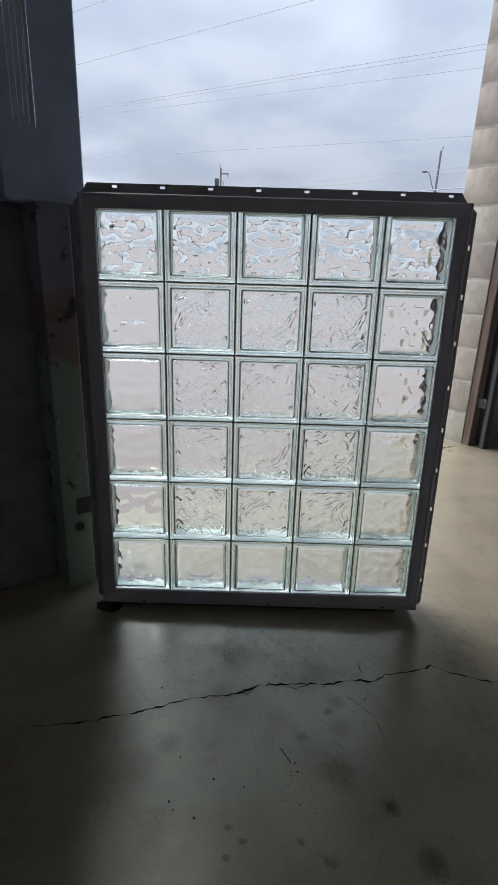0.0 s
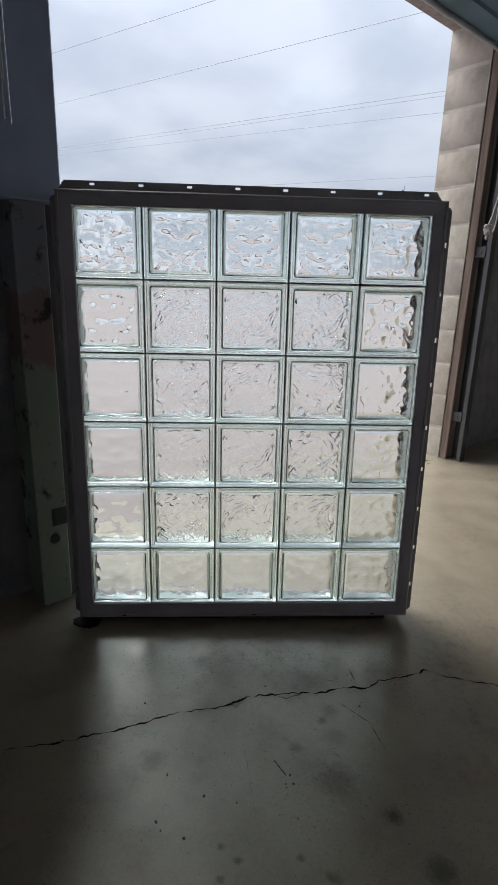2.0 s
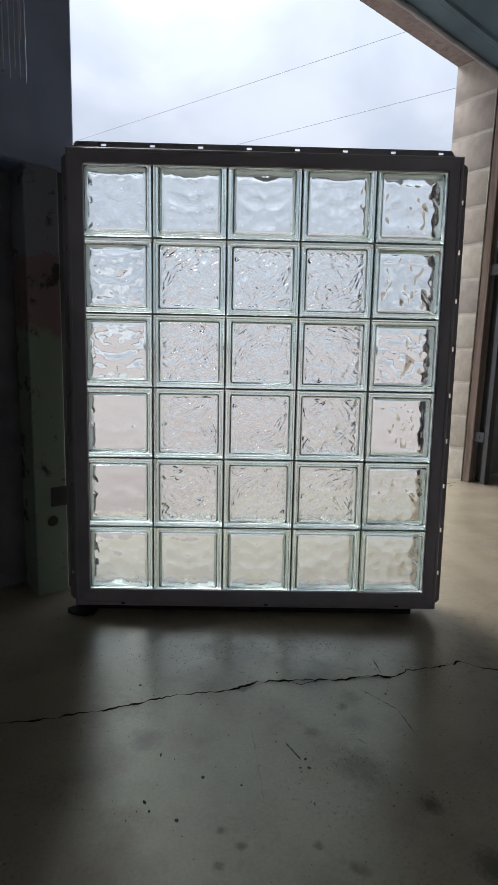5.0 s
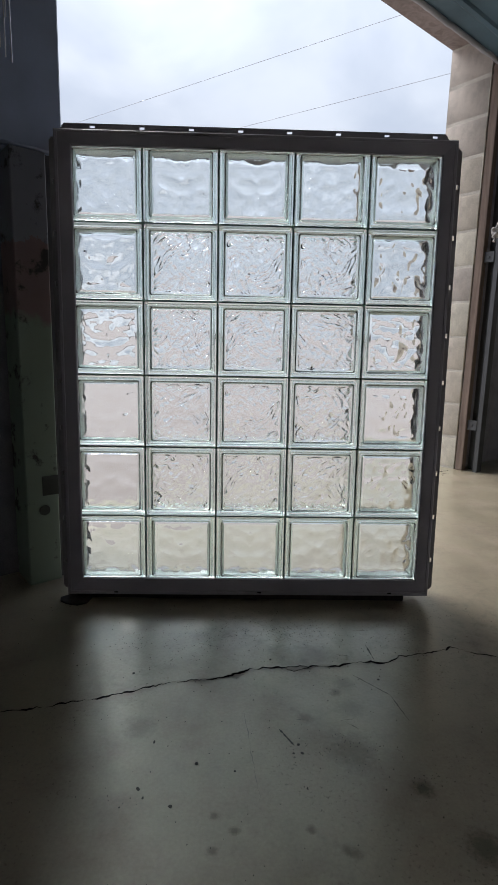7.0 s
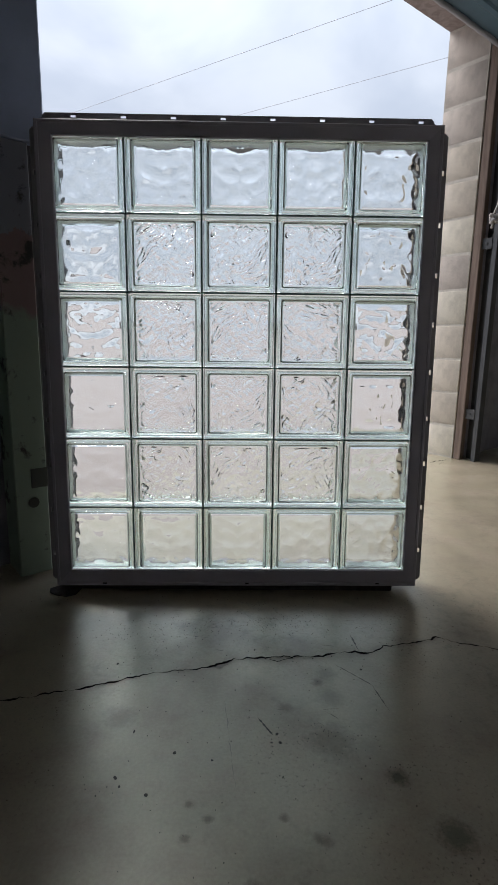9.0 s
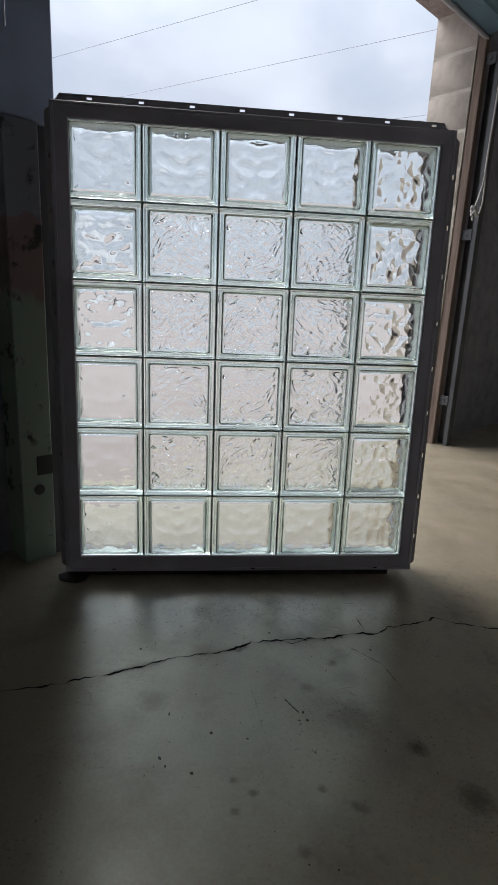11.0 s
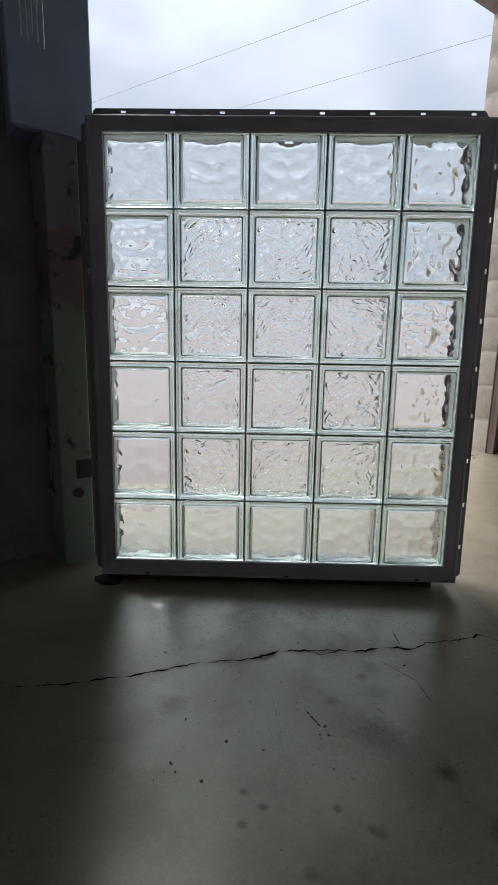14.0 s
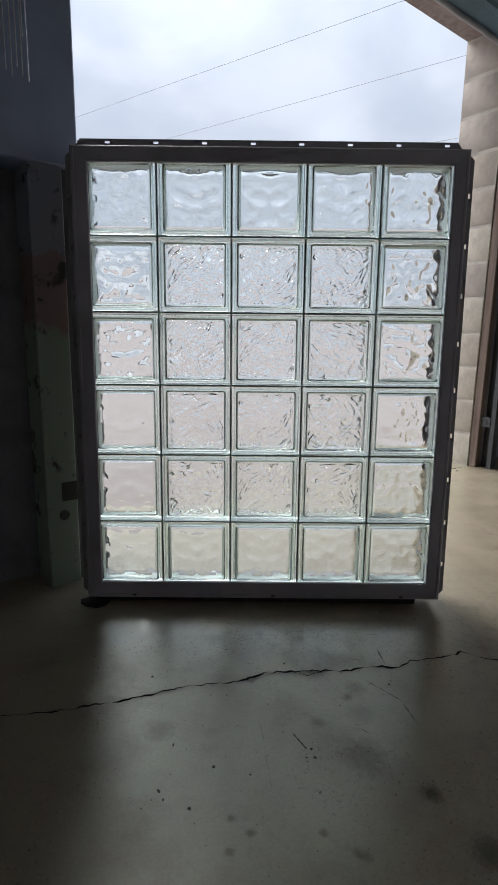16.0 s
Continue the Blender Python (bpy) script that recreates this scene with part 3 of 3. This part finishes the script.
    part("nailing_fin", fin(TALL - FOOT - 0.012, "x", 0.016, -0.512, step, 9, 0.0175), M_FIN, w, "thin slotted nailing fin", at=pose(OUT_R - 0.001, 0.004, (TALL + FOOT) / 2, 0, 90, 0))
    part("nailing_fin", fin(TALL - FOOT - 0.012, "x", 0.016, -0.529, step, 9, 0.0175), M_FIN, w, "thin slotted nailing fin", at=pose(OUT_L + 0.001, 0.004, (TALL + FOOT) / 2, 0, -90, 0))
    return w


glass_block_window()
skid = part("wood_runner", box(-0.50, 0.462, 0.004, 0.085, 0.0, 0.0215, 0.002), M_DARKWOOD)
tagged(skid, "dark wooden runner lying under the glass block window", "board")


# ---- left side of the doorway ----
def guard_post():
    g = thing("jamb_guard", B @ pose(-2.598, -0.124, 0), "steel jamb guard with chipped green and faded red paint", "door guard")
    bm = prism([(-0.042, 0.0), (0.047, 0.0), (0.050, 0.003), (0.050, 0.12), (0.040, 0.12), (0.040, 0.012), (-0.035, 0.012), (-0.035, 0.12), (-0.045, 0.12), (-0.045, 0.003)], 0.0, 1.24, "z")
    part("channel", bm, M_GUARD, g)
    # bolt hole and slot as dark plugs, coloured for the shade inside them
    part("bolt_hole", tube([(0.006, -0.002, 0.230), (0.006, 0.004, 0.230)], 0.016, 18), M_HOLE_SHADE, g)
    part("slot", box(0.002, 0.051, -0.002, 0.004, 0.275, 0.335, 0.001), M_HOLE_SHADE, g)
    return g


guard_post()


def side_track():
    t = thing("door_track", B @ pose(-2.523, -0.095, 0), "dark steel door track sheltered behind the jamb guard", "door track")
    prof = [(-0.026, -0.012), (0.028, -0.012), (0.028, 0.014), (0.025, 0.014), (0.025, -0.009), (-0.023, -0.009), (-0.023, 0.014), (-0.026, 0.014)]
    part("rail", prism(prof, 0.0, 1.24, "z"), M_STEEL, t)
    part("wall_angle", prism([(-0.026, 0.015), (0.028, 0.015), (0.028, 0.019), (-0.022, 0.019), (-0.022, 0.095), (-0.026, 0.095)], 0.0, 1.24, "z"), M_STEEL, t)
    return t


side_track()


def corner_shadow():
    """A dark sheet in place of the shadow by the window's corner, with a pale edge."""
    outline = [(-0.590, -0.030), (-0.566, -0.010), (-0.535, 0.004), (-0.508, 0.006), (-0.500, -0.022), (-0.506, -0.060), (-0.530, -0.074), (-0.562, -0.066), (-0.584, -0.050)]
    s = thing("shadow_sheet", pose(0.045, 0.026, 0), "dark sheet in place of a shadow on concrete, with pale curled edge", "scrap")
    # the near-black outline imitates the shadow that the corner casts
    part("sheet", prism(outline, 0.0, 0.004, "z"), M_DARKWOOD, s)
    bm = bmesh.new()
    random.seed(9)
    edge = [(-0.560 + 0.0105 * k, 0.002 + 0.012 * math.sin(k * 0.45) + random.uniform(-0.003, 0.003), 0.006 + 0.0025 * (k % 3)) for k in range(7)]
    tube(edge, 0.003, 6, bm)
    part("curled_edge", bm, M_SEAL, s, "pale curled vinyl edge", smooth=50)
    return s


corner_shadow()
upper = part("jamb_board", box(-2.72, -2.5015, -0.128, -0.105, 1.243, HEAD + 0.1, 0.004), M_NAVY, at=B)
tagged(upper, "dark blue painted jamb board above the steel guard", "board", kind="structure")
filler = part("jamb_filler", box(-2.70, -2.52, -0.104, 0.0, 1.241, HEAD + 0.1), M_NAVY, at=B)
tagged(filler, "dark packing behind the jamb board", "board", kind="structure")


def cord(u, v, bottom, sway):
    pts = [(u + sway * math.sin(3 * k / 12), v, 2.45 - (2.45 - bottom) * k / 12) for k in range(13)]
    ob = part("hanging_cord", tube(pts, 0.0016, 6), M_CORD, at=B, smooth=60)
    return tagged(ob, "thin bright steel cord hanging beside the jamb", "cord", "cords by the jamb")


for i, (u, bottom, sway) in enumerate(((-2.699, 1.416, 0.0), (-2.685, 1.404, 0.001), (-2.672, 1.43, 0.001), (-2.660, 1.412, 0.0), (-2.656, 1.50, 0.001), (-2.646, 1.404, 0.0))):
    cord(u, -0.2, bottom, sway)
rack = part("cord_rail", box(-2.74, -2.55, -0.215, -0.128, 2.44, 2.47, 0.003), M_STEEL, at=B)
tagged(rack, "steel rail from which the cords hang", "rail")


# ---- right side of the doorway ----
board = part("jamb_trim", box(0.004, 0.05, -0.052, -0.006, 0.0, HEAD - 0.03, 0.003), M_WOOD, at=B)
tagged(board, "dull brown pine trim board nailed to the block jamb", "trim", kind="structure")


def door_track():
    t = thing("door_track", B @ pose(0.055, -0.125, 0), "galvanised steel overhead door track", "door track")
    prof = [(-0.028, -0.012), (0.028, -0.012), (0.028, 0.014), (0.025, 0.014), (0.025, -0.009), (-0.025, -0.009), (-0.025, 0.014), (-0.028, 0.014)]
    part("rail", prism(prof, 0.0, 2.25, "z"), M_STEEL, t)
    part("wall_angle", prism([(0.030, 0.0), (0.034, 0.0), (0.034, 0.077), (0.030, 0.077)], 0.0, 2.25, "z"), M_STEEL, t)
    for z in (0.29, 1.285, 2.2):
        br = part("bracket", box(-0.033, -0.0285, 0.015, 0.075, z - 0.03, z + 0.03, 0.001), M_STEEL, t, "pale zinc bracket")
        part("bolt", tube([(-0.0335, 0.045, z), (-0.039, 0.045, z)], 0.007, 6), M_STEEL, br)
    return t


door_track()


def rope():
    r = thing("rope", B, "grey pull rope with a knotted end hanging by the track", "rope")
    u, v = 0.0, -0.155
    main = [(u + 0.05 * math.sin(k * 0.5) * 0.15, v, 2.28 - k * 0.067) for k in range(11)]
    part("strand", tube(main, 0.006, 8), M_ROPE, r, smooth=60)
    ca = [(u, v, 1.62), (u - 0.015, v, 1.55), (u - 0.045, v, 1.47), (u - 0.075, v, 1.42)]
    part("strand", tube(ca, 0.005, 8), M_ROPE, r, smooth=60)
    cb = [(u, v, 1.62), (u + 0.008, v, 1.55), (u + 0.01, v, 1.46), (u - 0.005, v, 1.40), (u - 0.03, v, 1.38), (u - 0.06, v, 1.395)]
    part("strand", tube(cb, 0.005, 8), M_ROPE, r, smooth=60)
    bm = bmesh.new()
    for k in range(3):
        pts = [(u - 0.075 + 0.014 * math.cos(a + k), v + 0.012 * math.sin(a), 1.395 + (k - 1) * 0.014 + 0.008 * math.sin(a * 2)) for a in [i * 2 * math.pi / 14 for i in range(15)]]
        tube(pts, 0.008, 8, bm)
    tube([(u - 0.075, v, 1.39), (u - 0.08, v, 1.36), (u - 0.088, v, 1.345)], 0.007, 8, bm)
    part("knot", bm, M_ROPE, r, smooth=60)


rope()


def overhead_door():
    """The sectional door, run up into its tracks: ribbed sections seen from below, with a rubber seal on the lowest edge."""
    d = thing("overhead_door", B @ pose(-DOOR_W / 2, -0.05, 2.31), "blue-green ribbed overhead door rolled up under the ceiling", "door")
    half = DOOR_W / 2 + 0.02
    v, z = 0.0, 0.0
    for i, (slope, length) in enumerate(((14, 0.53), (4, 0.53), (0, 0.53), (0, 0.53))):
        s, c = math.sin(radians(slope)), math.cos(radians(slope))
        bm = box(-half, half, -length, 0, 0.004, 0.045)
        for k in range(3):
            y = -0.09 - k * length / 3.1
            prism([(y - 0.03, 0.004), (y - 0.02, -0.008), (y + 0.0, -0.008), (y + 0.01, 0.004)], -half, half, "x", bm)
        part("door_section", bm, M_DOOR, d, at=pose(0, v, z, -slope))
        v -= length * c
        z += length * s
    bm = bmesh.new()
    random.seed(4)
    pts = [(-half + 2 * half * k / 70, 0.004 + random.uniform(-0.003, 0.003), -0.002 + 0.002 * noise.noise(Vector((k * 0.35, 2, 1)))) for k in range(71)]
    tube(pts, 0.013, 10, bm)
    part("bottom_seal", bm, M_SEAL, d, "lumpy grey rubber seal", smooth=60)
    return d


overhead_door()


# ---- outside: far trees, poles and wires ----
def far_trees():
    """A low dark belt of brush and trees along the crest of the lot."""
    random.seed(21)
    bm = bmesh.new()
    ball = bmesh.new()
    bmesh.ops.create_icosphere(ball, subdivisions=1, radius=1.0)
    shape = [v.co.copy() for v in ball.verts]
    tris = [[v.index for v in f.verts] for f in ball.faces]
    ball.free()
    x = -130.0
    while x < 130.0:
        tall = 1.7 + 1.6 * max(0.0, 0.5 + noise.noise(Vector((x * 0.07, 3, 1)))) + 0.5 * noise.noise(Vector((x * 0.4, 1, 8)))
        for _ in range(6):
            r = random.uniform(0.35, 0.8)
            c = Vector((x + random.uniform(-0.9, 0.9), 158 + random.uniform(-1.5, 1.5), 2.4 + random.uniform(0.0, max(0.2, tall - r))))
            vs = [bm.verts.new(c + p * r * random.uniform(0.7, 1.25)) for p in shape]
            for t in tris:
                bm.faces.new([vs[i] for i in t])
        x += random.uniform(0.5, 1.0)
    ob = part("far_trees", bm, M_LEAF)
    return tagged(ob, "low dark belt of distant brush beyond the lot", "trees", kind="stuff")


far_trees()

EYE_PT = Vector((-0.06, -1.46, 0.9))


def bearing_point(az, el, rise):
    run = rise / math.tan(radians(el))
    return EYE_PT + Vector((run * math.sin(radians(az)), run * math.cos(radians(az)), rise))


def wire(rise, az0, el0, az1, el1, radius):
    a, b = bearing_point(az0, el0, rise), bearing_point(az1, el1, rise)
    d = b - a
    pts = [a + d * (-1.5 + 4.0 * k / 24) for k in range(25)]
    ob = part("overhead_wire", tube(pts, radius * 0.8, 6), M_WIRE)
    return tagged(ob, "thin dark overhead power line against cloud", "wire", "power lines")


for row in ((8.0, -15.0, 19.6, 15.5, 27.9, 0.009), (8.0, -14.9, 15.9, 19.65, 23.5, 0.010), (8.6, -16.5, 12.0, 19.67, 17.6, 0.014), (8.6, -16.5, 11.8, 19.6, 17.25, 0.012),
            (8.6, -16.6, 11.4, 19.6, 16.0, 0.012), (7.8, -16.5, 8.1, 19.35, 10.95, 0.018), (7.0, 2.5, 6.85, 19.6, 8.5, 0.02), (7.0, 5.8, 6.7, 19.6, 8.04, 0.02), (5.6, 15.7, 6.50, 19.5, 6.78, 0.05)):
    wire(*row)


def utility_pole(az, dist, top, lean, label):
    x, y = EYE_PT.x + dist * math.sin(radians(az)), EYE_PT.y + dist * math.cos(radians(az))
    p = thing("utility_pole", pose(x, y, -0.045, 0, lean, -az), label, "utility pole")
    part("pole", tube([(0, 0, 0), (0, 0, top * 0.5), (0, 0, top)], 0.12, 12, taper=0.085), M_UTIL, p, smooth=60)
    return p


p1 = utility_pole(-3.5, 56.0, 8.9, 0, "weathered wooden utility pole with crossarm and transformer")
part("crossarm", box(-0.05, 0.75, -0.06, 0.06, 8.35, 8.47, 0.01), M_UTIL, p1)
part("insulator", tube([(0.66, 0, 8.35), (0.66, 0, 8.05)], 0.05, 8), M_WIRE, p1)
part("pole_top_pin", tube([(-0.08, 0, 8.8), (-0.1, 0, 9.3)], 0.05, 8), M_WIRE, p1)
part("transformer", tube([(-0.36, 0, 7.0), (-0.36, 0, 7.1), (-0.36, 0, 7.85), (-0.36, 0, 7.95)], 0.22, 16), M_STEEL, p1, smooth=40)
part("cutout", tube([(0.28, 0, 6.9), (0.28, 0, 7.75)], 0.05, 8), M_WIRE, p1)
p2 = utility_pole(17.05, 51.0, 9.75, 0.5, "grey wooden utility pole with a street lamp arm")
part("lamp_arm", tube([(-0.1, 0, 6.7), (-0.35, 0, 7.2), (-0.6, 0, 7.9), (-0.75, 0, 8.15), (-0.95, 0, 8.25)], 0.03, 8), M_STEEL, p2, smooth=60)
part("lamp_head", box(-1.25, -0.9, -0.10, 0.10, 8.14, 8.28, 0.04, 2), M_STEEL, p2, smooth=60)
part("pole_top_pin", tube([(0.1, 0, 9.75), (0.12, 0, 10.1)], 0.05, 8), M_WIRE, p2)


# ---- floor wear ----
def ribbon(points, width, rough, seed, parent, name, material, z=0.0012, step=0.006):
    """An uneven flat streak along a few bends; it wanders and swells by noise."""
    pts = [Vector((x, y, 0)) for x, y in points]
    dense = []
    for a, b in zip(pts, pts[1:]):
        n = max(2, int((b - a).length / step))
        dense += [a.lerp(b, k / n) for k in range(n)]
    dense.append(pts[-1])
    bm = bmesh.new()
    left, right = [], []
    for i, p in enumerate(dense):
        d = (dense[min(i + 1, len(dense) - 1)] - dense[max(i - 1, 0)]).normalized()
        s = Vector((-d.y, d.x, 0))
        p = p + s * rough * (noise.noise(Vector((i * 0.37, seed, 0))) + 0.6 * noise.noise(Vector((i * 1.1, seed, 4))))
        w = width * max(0.12, 0.55 + 1.1 * noise.noise(Vector((i * 0.23, seed, 7)))) * min(1, 0.2 + i / 10, 0.2 + (len(dense) - 1 - i) / 10)
        left.append(bm.verts.new((p.x + s.x * w, p.y + s.y * w, z)))
        right.append(bm.verts.new((p.x - s.x * w, p.y - s.y * w, z)))
    for i in range(len(left) - 1):
        bm.faces.new((right[i], right[i + 1], left[i + 1], left[i]))
    ob = part(name, bm, material, parent)
    ob.matrix_parent_inverse = B.inverted()
    return ob


crack = [(-0.60, -0.50), (-0.465, -0.484), (-0.351, -0.454), (-0.28, -0.428), (-0.182, -0.394), (-0.058, -0.368), (-0.026, -0.349), (0.033, -0.333),
         (0.132, -0.329), (0.199, -0.328), (0.243, -0.310), (0.330, -0.310), (0.361, -0.282), (0.441, -0.269), (0.504, -0.245), (0.566, -0.272), (0.75, -0.32), (1.0, -0.30)]
ribbon(crack, 0.0034, 0.007, 3.3, floor, "crack", M_CRACK)
ribbon([(0.078, -0.338), (0.097, -0.347), (0.132, -0.334), (0.16, -0.329)], 0.0024, 0.003, 8.1, floor, "crack", M_CRACK)
ribbon([(-0.06, -0.372), (-0.035, -0.368), (-0.015, -0.360)], 0.011, 0.003, 5.5, floor, "chip", M_FAINT, 0.0008)
ribbon([(0.045, -0.528), (0.074, -0.578)], 0.0030, 0.0004, 1.2, floor, "scratch", M_SCUFF, 0.0010, 0.002)
ribbon([(0.290, -0.235), (0.296, -0.303)], 0.0024, 0.001, 2.2, floor, "scratch", M_SMEAR, 0.0010, 0.003)
ribbon([(-0.02, -0.482), (-0.008, -0.59), (0.004, -0.70)], 0.0008, 0.002, 4.4, floor, "scratch", M_FAINT, 0.0010, 0.004)
ribbon([(0.230, -0.358), (0.297, -0.429), (0.313, -0.510)], 0.0018, 0.001, 6.2, floor, "scratch", M_SMEAR, 0.0010, 0.003)
# short scuffs where things were dragged in front of the window
random.seed(31)
for i in range(26):
    cx, cy, spread = random.choice(((-0.17, -0.18, 0.05), (-0.03, -0.23, 0.06), (0.10, -0.20, 0.06), (0.20, -0.22, 0.07), (0.17, -0.56, 0.05)))
    x, y = random.gauss(cx, spread), min(-0.07, random.gauss(cy, spread * 0.6))
    a, reach = random.uniform(-0.9, 0.5), random.uniform(0.012, 0.045)
    ribbon([(x, y), (x + reach * math.cos(a), y + reach * math.sin(a))], random.uniform(0.0008, 0.0018), 0.002, 20 + i * 1.7, floor, "scuff", M_SMEAR, 0.0010, 0.004)
ribbon([(1.17, 1.66), (1.20, 1.70), (1.25, 1.715), (1.30, 1.75)], 0.006, 0.012, 12.3, floor, "crack", M_CRACK)
ribbon([(1.20, 1.60), (1.235, 1.66), (1.27, 1.67)], 0.004, 0.01, 14.1, floor, "crack", M_CRACK)


def grit():
    """Specks and chips scattered over the floor, thicker near the window."""
    random.seed(11)
    bm = bmesh.new()
    spots = [(-0.189, -0.569, 5), (-0.2, -0.675, 5), (-0.106, -0.62, 4), (-0.189, -0.693, 3), (-0.142, -0.709, 4), (-0.038, -0.637, 3), (0.085, -0.673, 3),
             (0.081, -0.574, 4), (0.086, -0.595, 4), (0.07, -0.595, 3), (-0.267, -0.359, 4), (0.046, -0.301, 3), (0.286, -0.375, 3)]
    for _ in range(700):
        y = -random.random() ** 1.5 * 1.1 - 0.04
        spots.append((random.uniform(-0.6, 0.9), y, random.choice((0.4, 0.5, 0.6, 0.7, 0.9, 1.2, 1.6))))
    for cx, cy, spread, count in ((-0.044, -0.193, 0.05, 70), (0.093, -0.177, 0.06, 80), (0.173, -0.189, 0.06, 60), (-0.162, -0.209, 0.05, 70), (-0.28, -0.23, 0.04, 30),
                                  (0.18, -0.59, 0.05, 60), (-0.18, -0.30, 0.06, 30), (0.30, -0.66, 0.03, 30), (0.36, -0.25, 0.06, 30)):
        for _ in range(count):
            spots.append((random.gauss(cx, spread), min(-0.05, random.gauss(cy, spread * 0.6)), random.choice((0.5, 0.6, 0.7, 0.8, 1.0, 1.3))))
    for x, y, r in spots:
        r *= 0.00085
        a0, sx = random.uniform(0, 6.3), random.uniform(0.45, 1.0)
        top = []
        for k in range(6):
            a = a0 + k * math.pi / 3
            q = r * random.uniform(0.75, 1.25)
            px, py = q * math.cos(a), q * sx * math.sin(a)
            top.append((x + px * math.cos(a0) - py * math.sin(a0), y + px * math.sin(a0) + py * math.cos(a0)))
        prism(top, 0.0, 0.0012, "z", bm)
    ob = part("grit", bm, M_GRIT)
    return tagged(ob, "dark specks of grit scattered over the concrete floor", "grit", kind="stuff")


grit()

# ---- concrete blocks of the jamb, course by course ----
# thin dark sheet over the tan blocks, imitating shade on their inner face
part("painted_face", box(0.054, 0.4, -0.007, -0.0035, 0.0, HEAD - 0.03), M_WALL_SHADED, wall_right, "thin dark sheet standing in for shade on the inner face")
part("mortar_core", box(0.0025, 0.4, 0.0025, THICK - 0.0025, 0.0, ROOM["top"]), M_MORTAR, wall_right)
JOINT = 0.009
meshes = {}
for row in range(17):
    z0 = row * COURSE
    z1 = min(z0 + COURSE, ROOM["top"])
    if row < 12:
        kind = {0: M_BLOCK_PALE, 4: M_BLOCK_PALE, 5: M_BLOCK_DARK, 6: M_BLOCK_PALE, 9: M_BLOCK_DARK, 10: M_BLOCK_DARK, 11: M_BLOCK_DARK}.get(row, M_BLOCK)
    else:
        kind = M_BLOCK_DARK
    spans = ((0.0, 0.4),) if row % 2 == 0 else ((0.0, 0.2), (0.2, 0.4))
    for a, b in spans:
        key = (round(b - a, 2), kind.name, row == 16)
        if key not in meshes:
            bm = box(JOINT / 2 if a else 0.0, b - a - JOINT / 2, 0, THICK, JOINT / 2, z1 - z0 - JOINT / 2, 0.009, 2)
            meshes[key] = mesh_of(bm, "concrete_block", kind, 40)
        ob = new("concrete_block", meshes[key])
        ob.parent = wall_right
        random.seed(row * 7 + int(a * 10))
        ob.matrix_basis = pose(a + random.uniform(-0.002, 0.002), random.uniform(-0.001, 0.001), z0)
